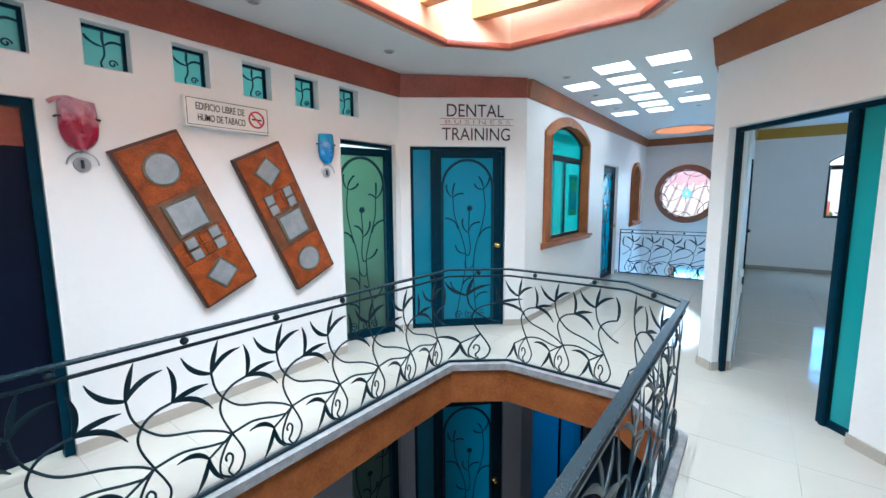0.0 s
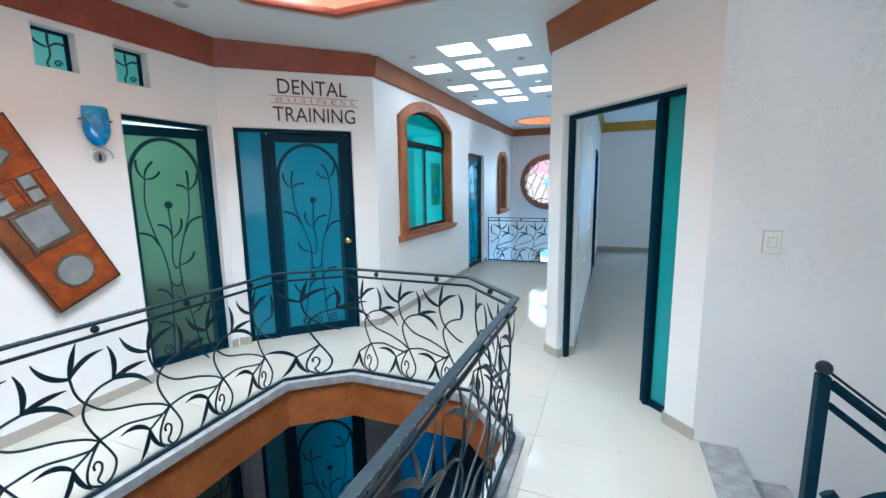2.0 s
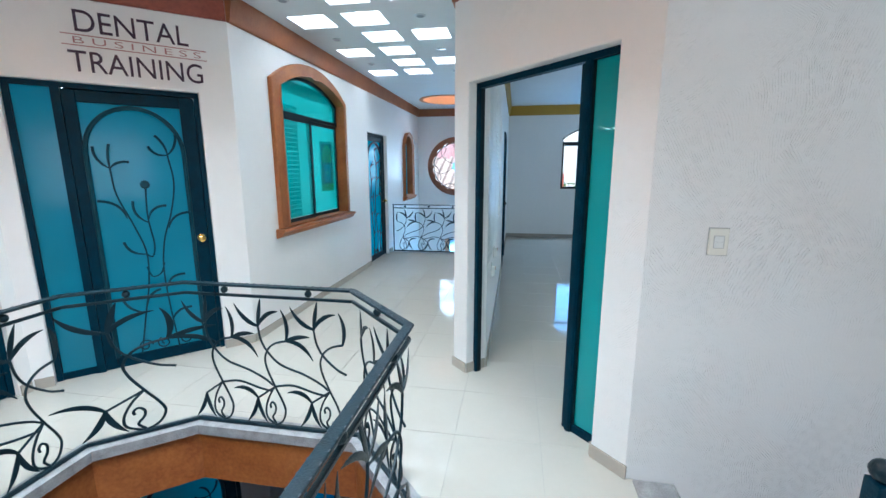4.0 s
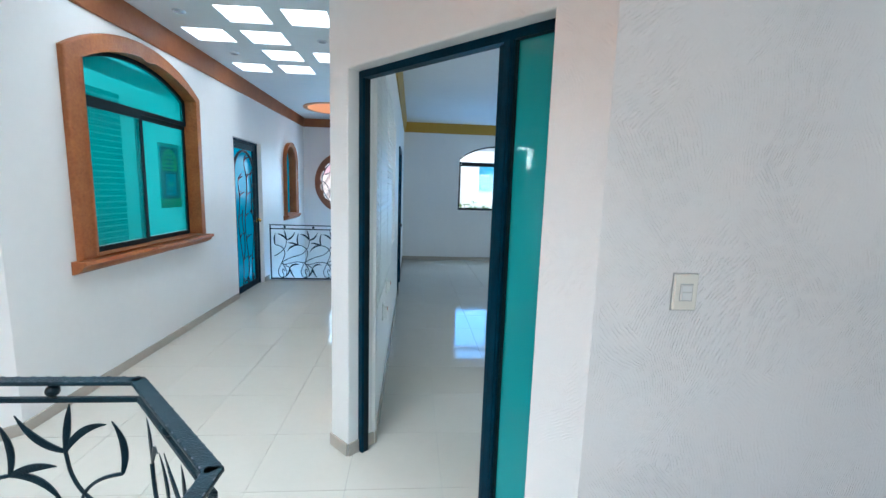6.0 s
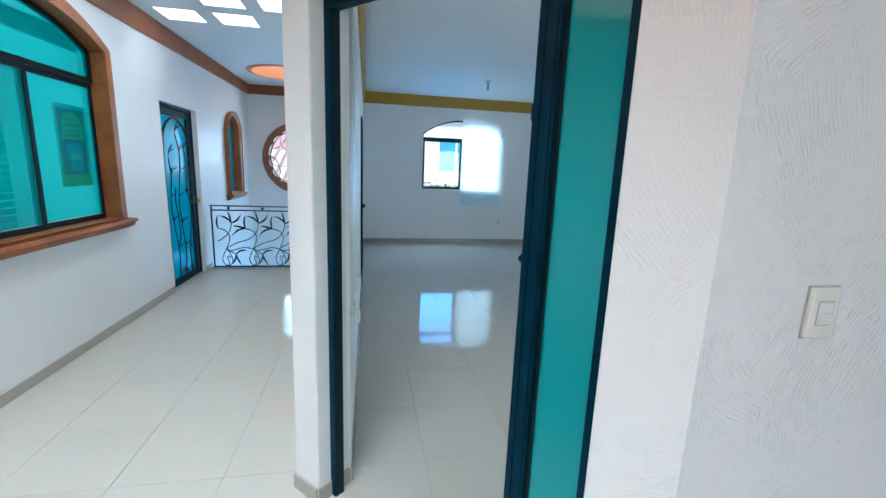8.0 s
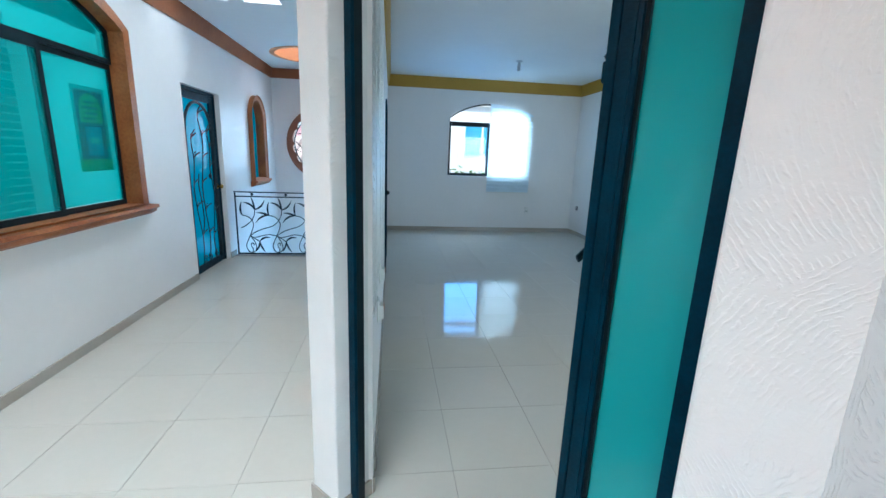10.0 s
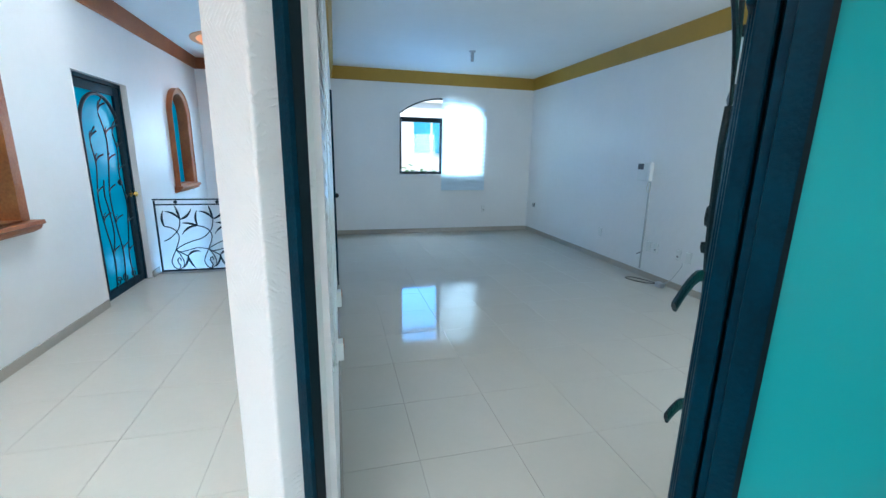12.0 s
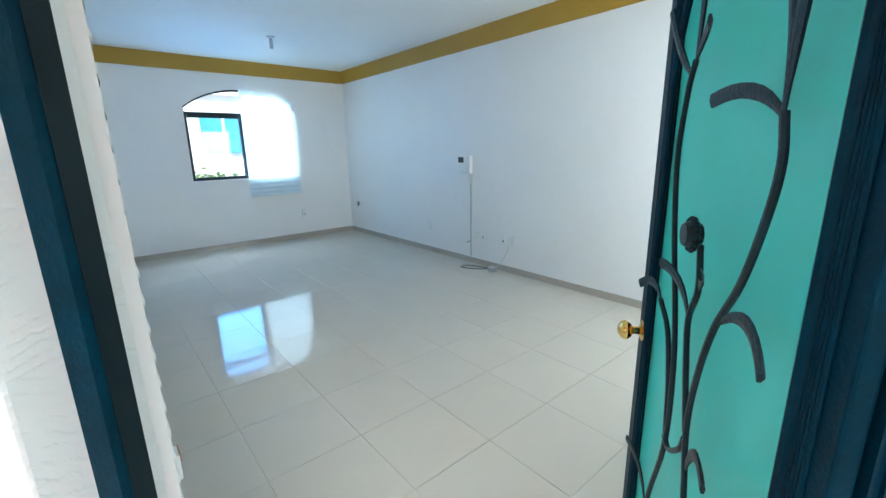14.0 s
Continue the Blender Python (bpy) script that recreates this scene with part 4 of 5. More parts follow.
# small openings high in the west wall
for n, u in enumerate(SMALL):
    sw = thing(f"window_{n + 1}", WEST @ Matrix.Translation((u, 0, 0)), "small square window with frosted glass and an iron vine", "window", "small high windows", "structure")
    part("glass", boxed(-0.118, 0.09, 2.355, 0.118, 0.096, 2.612), SMALLGLASS, sw)
    for a in ((-0.118, 2.355, -0.098, 2.612), (0.098, 2.355, 0.118, 2.612), (-0.098, 2.355, 0.098, 2.37), (-0.098, 2.595, 0.098, 2.612)):
        part("frame", boxed(a[0], 0.07, a[1], a[2], 0.1, a[3]), TEALFRAME, sw)
    bm = bmesh.new()
    tube(bm, curve_points([(-0.01, 0.065, 2.36), (-0.02, 0.065, 2.40), (0.0, 0.065, 2.45), (0.0, 0.065, 2.52)]), 0.006)
    tube(bm, spiral((0.04, 2.405), 0.025, 1.2, 0, v=0.065), 0.005)
    leaf_blade(bm, (0, 2.5), (-0.095, 2.55), 0.15, 0.009, 0.065, 0.0)
    leaf_blade(bm, (0, 2.5), (0.095, 2.53), 0.2, 0.009, 0.065, 0.0)
    leaf_blade(bm, (0, 2.5), (0.0, 2.585), 0.05, 0.009, 0.065, 0.0)
    part("vine", bm, VINETEAL, sw)


# guessed brown cabinet, added to darken the frosted door's lower half from behind
CABINET = material("dark_brown_wood", (0.085, 0.05, 0.025), 0.5, vary=0.25, scale=9, bump=0.1)
cab = thing("washroom_cabinet", pose(-1.5, -0.45, 0.0), "guessed dark brown cabinet, added to shade the green door's lower glass", "cabinet")
part("body", boxed(-0.26, -0.42, 0.08, 0.24, 0.42, 0.86, bevel=0.004), CABINET, cab)
part("plinth", boxed(-0.24, -0.4, -0.01, 0.2, 0.4, 0.08), CABINET, cab)
part("top", boxed(-0.28, -0.44, 0.86, 0.27, 0.44, 0.9, bevel=0.006), CABINET, cab)
for y in (-0.41, 0.005):
    leaf = part("door", boxed(0.24, y, 0.11, 0.26, y + 0.405, 0.84, bevel=0.004), CABINET, cab)
    part("knob", ball(bmesh.new(), (0.272, y + (0.36 if y < 0 else 0.045), 0.5), 0.014, 10), BRASS, leaf, smooth=True)


# ---- corridor window ----
def framed_arch(name, frame_m, opening, band, proud, sill_over, label, back=0.09):
    """A plaster-framed opening with a rounded band and a moulded sill."""
    u0, z0, u1, zs, rise = opening
    w = thing(name, frame_m, label, "window", kind="structure")
    inner = arch(u0, z0, u1, zs, rise)
    outer = arch(u0 - band, z0 - 0.02, u1 + band, zs + band * 0.35, rise + band * 0.65)
    bm = prism(bmesh.new(), outer, [inner], upright, -proud, back)
    bm.normal_update()
    edges = [e for e in bm.edges if len(e.link_faces) == 2 and all(abs(v.co.y + proud) < 1e-5 for v in e.verts) and e.calc_face_angle(0) > 0.8]
    bmesh.ops.bevel(bm, geom=edges, offset=0.018, segments=3, affect="EDGES", profile=0.5)
    part("surround", bm, RUST, w, "rust orange painted plaster surround", smooth=True)
    prof = [(back, z0 - 0.02), (-proud - 0.05, z0 - 0.02), (-proud - 0.055, z0 - 0.045), (-proud - 0.035, z0 - 0.055), (-proud - 0.02, z0 - 0.085), (-proud * 0.3, z0 - 0.11), (back, z0 - 0.11)]
    bm = prism(bmesh.new(), prof, [], lambda p, d: (d, p[0], p[1]), u0 - band - sill_over, u1 + band + sill_over)
    part("sill", bm, RUST, w, "moulded rust orange sill")
    return w


win = framed_arch("window_7", CORR, WIN, 0.125, 0.045, 0.05, "arched sliding window with turquoise glass in a rust orange surround")
u0, z0, u1, zs, rise = WIN
um = (u0 + u1) / 2 - 0.02
part("frame_head", prism(bmesh.new(), arch(u0 + 0.001, 2.09, u1 - 0.001, zs - 0.001, rise - 0.001), [arch(u0 + 0.03, 2.13, u1 - 0.03, zs - 0.025, rise - 0.01)], upright, 0.05, 0.088), BLACKTEAL, win)
part("glass", prism(bmesh.new(), arch(u0 + 0.03, 2.13, u1 - 0.03, zs - 0.025, rise - 0.01), [], upright, 0.066, 0.072), WINGLASS, win, "turquoise fanlight pane")
for a, b, d in ((u0, um + 0.05, 0.045), (um, u1, 0.066)):
    bm = bmesh.new()
    for q in ((a, z0, a + 0.05, 2.09), (b - 0.035, z0, b, 2.09), (a + 0.05, z0, b - 0.035, z0 + 0.04), (a + 0.05, 2.05, b - 0.035, 2.09)):
        box(bm, q[0] + 0.001, d, q[1], q[2] - 0.001, d + 0.02, q[3])
    sash = part("sash", bm, BLACKTEAL, win)
    part("glass", boxed(a + 0.045, d + 0.008, z0 + 0.045, b - 0.03, d + 0.012, 2.055), WINGLASS, sash, "turquoise tinted pane")
# poster and blind behind the panes
poster = thing("poster", CORR @ Matrix.Translation((um + 0.33, 0.098, 1.33)), "dark blue and yellow poster hung behind the window", "poster")
part("sheet", boxed(0, 0, -0.06, 0.36, 0.004, 0.56), material("pale_print", (0.5, 0.55, 0.5), 0.5, vary=0.05, scale=9), poster)
YEL = material("yellow_print", (0.6, 0.5, 0.03), 0.5, vary=0.1, scale=9)
NAVY = material("navy_print", (0.01, 0.03, 0.08), 0.5, vary=0.2, scale=9)
part("print", boxed(0.03, -0.002, 0.03, 0.33, 0.0, 0.53), NAVY, poster, "dark navy printed field")
part("border", boxed(0.0, -0.003, -0.06, 0.36, -0.0005, 0.03), YEL, poster, "yellow lower border")
part("print", prism(bmesh.new(), arch(0.06, 0.3, 0.3, 0.40, 0.11), [], upright, -0.004, -0.0025), YEL, poster, "yellow printed arch")
for k in range(4):
    part("print_bar", boxed(0.09 + 0.02 * (k % 2), -0.006, 0.32 + 0.04 * k, 0.23 + 0.02 * (k % 3), -0.0045, 0.335 + 0.04 * k), NAVY, poster)
part("print", boxed(0.10, -0.004, 0.06, 0.27, -0.0025, 0.27), material("sky_print", (0.08, 0.35, 0.6), 0.5, vary=0.3, scale=14), poster, "pale blue printed picture")
part("print_bar", boxed(0.13, -0.006, 0.15, 0.23, -0.0045, 0.19), IVORY, poster, "pale caption bar")
blind = thing("window_blind", CORR @ Matrix.Translation((u0 - 0.05, 0.2, 0)), "white horizontal blind behind the turquoise window", "blind")
for k in range(26):
    part("slat", boxed(0, 0, 0.9 + k * 0.05, 0.78, 0.022, 0.938 + k * 0.05), IVORYWHITE, blind)
part("headrail", boxed(0, -0.005, 2.2, 0.78, 0.04, 2.24), IVORYWHITE, blind)

nwin = framed_arch("window_8", CORR, NARROW, 0.075, 0.05, 0.04, "narrow arched niche window with a brown plaster surround", back=0.148)
part("glass", prism(bmesh.new(), arch(*NARROW), [], upright, 0.085, 0.091), BRIGHTGLASS, nwin)

# ---- round window in the end wall ----
rw = thing("window_9", ENDW, "round window with clear glass, iron flower and brown surround", "window", kind="structure")
bm = prism(bmesh.new(), circle(ROUND_C, ROUND_R + 0.11, 48), [circle(ROUND_C, ROUND_R - 0.01, 48)], upright, -0.06, 0.04)
bm.normal_update()
bmesh.ops.bevel(bm, geom=[e for e in bm.edges if all(abs(v.co.y + 0.06) < 1e-5 for v in e.verts) and e.calc_face_angle(0) > 0.8], offset=0.03, segments=3, affect="EDGES", profile=0.5)
part("surround", bm, material("brown_plaster", (0.26, 0.10, 0.055), 0.55, vary=0.12, scale=6, bump=0.2), rw, smooth=True)
pane = part("glass", prism(bmesh.new(), circle(ROUND_C, ROUND_R - 0.01, 40), [], upright, 0.07, 0.074), CLEAR, rw)
pane.visible_shadow = False
part("rim", tube(bmesh.new(), [(p[0], 0.06, p[1]) for p in circle(ROUND_C, ROUND_R - 0.02, 40) + circle(ROUND_C, ROUND_R - 0.02, 40)[:1]], 0.012), IRON, rw)
for k in range(6):
    a = k * math.pi / 3 + 0.3
    c, r = Vector((ROUND_C[0], 0.05, ROUND_C[1])), ROUND_R - 0.03
    ctrl = [c + Vector((math.cos(a + b) * q * r, 0, math.sin(a + b) * q * r)) for q, b in ((0.18, 0), (0.5, 0.22), (0.8, 0.1), (1.0, -0.1))]
    part("stem", tube(bmesh.new(), curve_points(ctrl), 0.006), IRON, rw)
    for q, b in ((0.95, 0.4), (0.98, -0.35)):
        bm = bmesh.new()
        e = ctrl[2]
        f = c + Vector((math.cos(a + b) * q * r, 0, math.sin(a + b) * q * r))
        leaf_blade(bm, (e.x, e.z), (f.x, f.z), 0.12 * (1 if b > 0 else -1), 0.01, 0.05, 0.0)
        part("leaf_blade", bm, IRON, rw)
    bm = bmesh.new()
    tube(bm, [c + Vector((math.cos(a) * 0.07, -0.003, math.sin(a) * 0.07)), c + Vector((math.cos(a) * 0.07, 0.003, math.sin(a) * 0.07))], 0.042, 12)
    part("petal", bm, frosted("blue_cast_glass", (0.42, 0.6, 0.86), 0.7), rw, "blue glass petal") if k == 0 else part("petal", bm, bpy.data.materials["blue_cast_glass"], rw, "blue glass petal")

# ---- room window, shade and outlook ----
bw = thing("window_10", back_m, "arched window with a dark frame, one half behind a shade", "window", kind="structure")
u0, z0, u1, zs, rise = BACKWIN
part("frame_head", prism(bmesh.new(), arch(u0 + 0.002, 2.09, u1 - 0.002, zs - 0.002, rise), [arch(u0 + 0.025, 2.125, u1 - 0.025, zs - 0.02, rise - 0.01)], upright, 0.06, 0.1), BLACKTEAL, bw)
um = (u0 + u1) / 2
for a, b, d in ((u0, um + 0.03, 0.06), (um - 0.03, u1, 0.085)):
    bm = bmesh.new()
    for q in ((a, z0, a + 0.05, 2.09), (b - 0.05, z0, b, 2.09), (a + 0.05, z0, b - 0.05, z0 + 0.05), (a + 0.05, 2.04, b - 0.05, 2.09)):
        box(bm, q[0] + 0.002, d, q[1], q[2] - 0.002, d + 0.022, q[3])
    sash = part("sash", bm, BLACKTEAL, bw)
    g = part("glass", boxed(a + 0.045, d + 0.009, z0 + 0.045, b - 0.045, d + 0.012, 2.045), CLEAR, sash)
    g.visible_shadow = False
part("latch", boxed(u0 + 0.01, 0.04, 1.52, u0 + 0.035, 0.062, 1.62, bevel=0.004), BLACK, bw)
shade = thing("roller_shade", back_m @ Matrix.Translation((4.275, 0, 0)), "translucent white pleated shade, lowered past the sill", "window shade")
bm = bmesh.new()
N = 46
prev = None
for k in range(N + 1):
    z = 2.47 - (2.47 - 0.8) * k / N
    y = -0.03 - (0.008 if k % 2 else 0.0)
    top = z > 2.28
    x1 = 0.86 if not top else 0.86 - 0.75 * ((z - 2.28) / 0.18) ** 1.7 * 0.9
    row = [bm.verts.new((x1 * i / 6, y, z)) for i in range(7)]
    if prev:
        for i in range(6):
            bm.faces.new((prev[i], prev[i + 1], row[i + 1], row[i]))
    prev = row
part("fabric", bm, SHADE, shade)
part("bottom_bar", boxed(0, -0.045, 0.785, 0.86, -0.03, 0.805, bevel=0.004), IVORYWHITE, shade)
part("bracket", boxed(0.80, -0.04, 2.18, 0.86, -0.001, 2.27, bevel=0.006), IVORYWHITE, shade)

# ---- room partition: window blind, door ----
PART, PART_L = facing((ROOM_X0, 0), (ROOM_X0, ROOM_Y1))
pb = thing("venetian_blind", PART @ Matrix.Translation((1.03, 0, 0)), "white horizontal slatted blind over the partition window", "blind")
part("headrail", boxed(0, -0.01, 2.25, 1.75, -0.001, 2.3, bevel=0.004), IVORYWHITE, pb)
for k in range(29):
    z = 2.22 - k * 0.048
    bm = bmesh.new()
    prof = [(0.008, z + 0.018), (0.002, z + 0.012), (-0.006, z - 0.014), (-0.005, z - 0.028), (-0.002, z - 0.012), (0.003, z + 0.004), (0.008, z + 0.012)]
    prism(bm, prof, [], lambda p, d: (d, p[0], p[1]), 0.0, 1.75)
    part("slat", bm, IVORYWHITE, pb)
part("bottom_rail", boxed(0, -0.009, 0.82, 1.75, -0.001, 0.84, bevel=0.004), IVORYWHITE, pb)
for k in range(3):
    part("cord", tube(bmesh.new(), [(0.15 + 0.72 * k, -0.008, 2.26), (0.15 + 0.72 * k, -0.008, 0.84)], 0.0016, 5), IVORYWHITE, pb)
pd = thing("door_6", PART, "closed plain door with a teal frame in the partition", "door", kind="structure")
for a in ((4.5, 4.56), (5.34, 5.4)):
    part("jamb", boxed(a[0], -0.02, 0, a[1], 0.08, 2.1), TEALFRAME, pd)
part("head", boxed(4.56, -0.02, 2.05, 5.34, 0.08, 2.1), TEALFRAME, pd)
part("door_leaf", boxed(4.56, 0.02, 0.01, 5.34, 0.06, 2.05), WHITEWALL, pd)
bm = bmesh.new()
ball(bm, (4.66, -0.03, 1.0), 0.028, 12)
tube(bm, [(4.66, 0.02, 1.0), (4.66, -0.02, 1.0)], 0.012, 10)
part("knob", bm, BLACK, pd, smooth=True)


# ---- plates, switches, intercom ----
def plate(name, m, label, category, w=0.075, h=0.12, kind_="switch", mat=None):
    t = thing(name, m, label, category)
    part("plate", boxed(-w / 2, -0.012, -h / 2, w / 2, 0.0, h / 2, bevel=0.004), mat or IVORY, t)
    # grey rims draw the shadow outlines of the plate and its rocker
    part("shadow_rim", boxed(-w / 2 - 0.0025, -0.003, -h / 2 - 0.0025, w / 2 + 0.0025, 0.0, h / 2 + 0.0025), SHADOWGREY, t)
    if kind_ == "switch":
        part("gap", boxed(-0.0215, -0.0132, -0.0285, 0.0215, -0.0118, 0.0285), SHADOWGREY, t)
        part("bezel", boxed(-0.019, -0.0145, -0.026, 0.019, -0.008, 0.026, bevel=0.001), IVORYWHITE, t)
        part("rocker", boxed(-0.017, -0.018, -0.024, 0.017, -0.010, 0.001, bevel=0.001), IVORYWHITE, t)
        part("rocker", boxed(-0.017, -0.016, 0.001, 0.017, -0.010, 0.024, bevel=0.001), IVORYWHITE, t)
    elif kind_ == "socket":
        for z in (-0.02, 0.02):
            part("outlet", tube(bmesh.new(), [(0, -0.008, z), (0, -0.0135, z)], 0.011, 12), BLACK if z < 0 else IVORYWHITE, t)
    elif kind_ == "label":
        part("box", boxed(-0.028, -0.035, -0.05, 0.028, -0.008, 0.03, bevel=0.004), IVORYWHITE, t)
        part("sticker", boxed(-0.024, -0.038, 0.005, 0.024, -0.0345, 0.03), RUST, t, "orange warning sticker")
    return t


plate("light_switch", GREY @ Matrix.Translation((0.295, -0.001, 1.23)), "white light switch with a white rocker on the plaster wall", "switch", 0.079, 0.119, mat=PLATEWHITE)
RIGHTW, _ = facing((ROOM_X1, ROOM_Y1), (ROOM_X1, 0.16))


def ry(y):
    return ROOM_Y1 - y


for y, kind_, lab in ((5.10, "blank", "blank ivory wall plate near the floor"), (4.096, "blank", "blank ivory wall plate beside the conduit"), (3.971, "socket", "ivory wall socket near the conduit"), (3.62, "socket", "ivory wall socket with a plugged cable"), (3.475, "blank", "blank ivory wall plate near the floor")):
    plate("wall_plate", RIGHTW @ Matrix.Translation((ry(y), -0.001, 0.405)), lab, "wall plate", 0.07, 0.115, kind_, IVORYWHITE)
plate("wall_plate", back_m @ Matrix.Translation((5.15, -0.001, 0.437)), "white wall socket under the shade", "wall plate", 0.07, 0.115, "socket", IVORYWHITE)
for y, z in ((1.92, 0.755), (1.54, 0.655)):
    plate("wall_socket", PART @ Matrix.Translation((y, -0.001, z)), "white surface socket with an orange sticker", "socket", 0.075, 0.12, "label", IVORYWHITE)
tv = thing("cable_stub", RIGHTW @ Matrix.Translation((ry(7.25), 0, 0.535)), "grey coiled cable stub near the corner", "cable")
part("box", boxed(-0.03, -0.04, -0.03, 0.03, -0.001, 0.03, bevel=0.008), CHROME, tv)
part("cable", tube(bmesh.new(), spiral((0.02, 0.0), 0.05, 1.3, 0.5, v=-0.03), 0.006), BLACK, tv)

ic = thing("intercom", RIGHTW @ Matrix.Translation((ry(4.265), 0, 1.305)), "white wall intercom with a small screen and handset", "intercom")
part("body", boxed(-0.14, -0.05, -0.11, 0.04, -0.001, 0.11, bevel=0.012), IVORYWHITE, ic)
part("screen", boxed(-0.13, -0.053, 0.03, -0.03, -0.049, 0.10), BLACK, ic, "small dark screen")
bm = boxed(0.045, -0.06, -0.11, 0.095, -0.002, 0.12, bevel=0.014)
part("handset", bm, IVORYWHITE, ic)
part("cord", tube(bmesh.new(), curve_points([(0.06, -0.03, -0.11), (0.04, -0.03, -0.2), (0.08, -0.03, -0.24), (0.085, -0.03, -0.12)]), 0.004), IVORY, ic)
cd = thing("cable_conduit", RIGHTW @ Matrix.Translation((ry(4.20), 0, 0)), "grey surface conduit running down to the floor", "conduit")
# the channel's grey includes its shadow line on the wall
part("channel", boxed(-0.012, -0.014, 0.09, 0.012, -0.001, 1.2, bevel=0.003), SHADOWGREY, cd)
part("cable_end", tube(bmesh.new(), [(-0.01, -0.01, 0.30), (-0.06, -0.03, 0.27)], 0.005), BLACK, cd)
ad = thing("power_adaptor", RIGHTW @ Matrix.Translation((ry(3.70), 0, 0)), "grey power adaptor with a looped cable on the floor", "adaptor")
part("body", boxed(-0.05, -0.16, 0.001, 0.05, -0.09, 0.06, bevel=0.012), CHROME, ad)
part("cable", tube(bmesh.new(), curve_points([(0.04, -0.12, 0.05), (0.09, -0.06, 0.12), (0.16, -0.02, 0.28), (0.16, -0.012, 0.33)]), 0.004), CHROME, ad)
part("cable", tube(bmesh.new(), curve_points([(-0.05, -0.13, 0.03), (-0.2, -0.2, 0.006), (-0.4, -0.28, 0.006), (-0.42, -0.18, 0.006), (-0.28, -0.1, 0.006), (-0.05, -0.12, 0.03)]), 0.0045), BLACK, ad)
lh = thing("lamp_holder", pose(4.27, 5.85, CEIL_Z - 0.004), "bare ceiling lamp holder without a shade", "lamp holder")
part("rose", tube(bmesh.new(), [(0, 0, 0), (0, 0, -0.012), (0, 0, -0.02)], [0.05, 0.05, 0.02], 16), CHROME, lh)
part("socket", tube(bmesh.new(), [(0, 0, -0.018), (0, 0, -0.06), (0, 0, -0.14)], [0.018, 0.024, 0.022], 14), CHROME, lh)


# ---- railings ----
P = 0.385
VINES = [
    [(0.0, 0.03), (0.05, 0.06), (0.074, 0.12), (0.055, 0.18), (0.012, 0.26), (-0.033, 0.355), (-0.043, 0.42), (-0.014, 0.476), (0.04, 0.51), (0.113, 0.526)],
    [(-0.076, 0.60), (-0.062, 0.525), (-0.023, 0.46), (0.064, 0.39), (0.22, 0.345), (0.33, 0.30), (0.385, 0.265)],
    [(0.012, 0.26), (0.14, 0.275), (0.28, 0.245), (0.375, 0.23)],
    [(0.012, 0.26), (-0.053, 0.222), (-0.12, 0.184)],
    [(0.0, 0.03), (-0.06, 0.07), (-0.065, 0.13), (-0.035, 0.20), (0.012, 0.26)],
    [(0.0, 0.04), (-0.022, 0.075), (0.0, 0.11), (0.004, 0.145), (-0.016, 0.165), (-0.033, 0.15), (-0.03, 0.13)],
]
BLADES_R = [
    ((0.113, 0.526), (0.10, 0.70), -0.12), ((0.113, 0.526), (0.285, 0.56), 0.05), ((0.113, 0.526), (0.30, 0.43), 0.14),
    ((-0.076, 0.60), (-0.22, 0.72), 0.13), ((-0.076, 0.60), (-0.035, 0.755), 0.02), ((-0.076, 0.60), (0.08, 0.69), 0.12),
    ((-0.12, 0.184), (-0.28, 0.235), -0.16), ((-0.12, 0.184), (-0.20, 0.045), 0.08), ((-0.12, 0.184), (-0.055, 0.05), -0.1),
]


def scroll_meshes(sign, last=False):
    """The meshes of one vine motif: stems, then each blade with its reach along the rail."""
    bm = bmesh.new()
    for n, ctrl in enumerate(VINES):
        if last and n == 2:
            continue
        ctrl = ctrl[:4] + [(0.13, 0.362)] if last and n == 1 else ctrl
        tube(bm, curve_points([(sign * u, 0, z) for u, z in ctrl], 5), 0.0062, 6)
    ball(bm, (0, 0, 0.028), 0.012, 8)
    out = [mesh_from(bm, "vine", IRON, True)]
    for a, b, bend in BLADES_R:
        bm = bmesh.new()
        leaf_blade(bm, (sign * a[0], a[1]), (sign * b[0], b[1]), bend * sign, 0.0145, 0.0, 0.012, True)
        out.append((sign * b[0], mesh_from(bm, "leaf_blade", IRON, True)))
    return out


SCROLL = {(s, e): scroll_meshes(s, e) for s in (1, -1) for e in (False, True)}


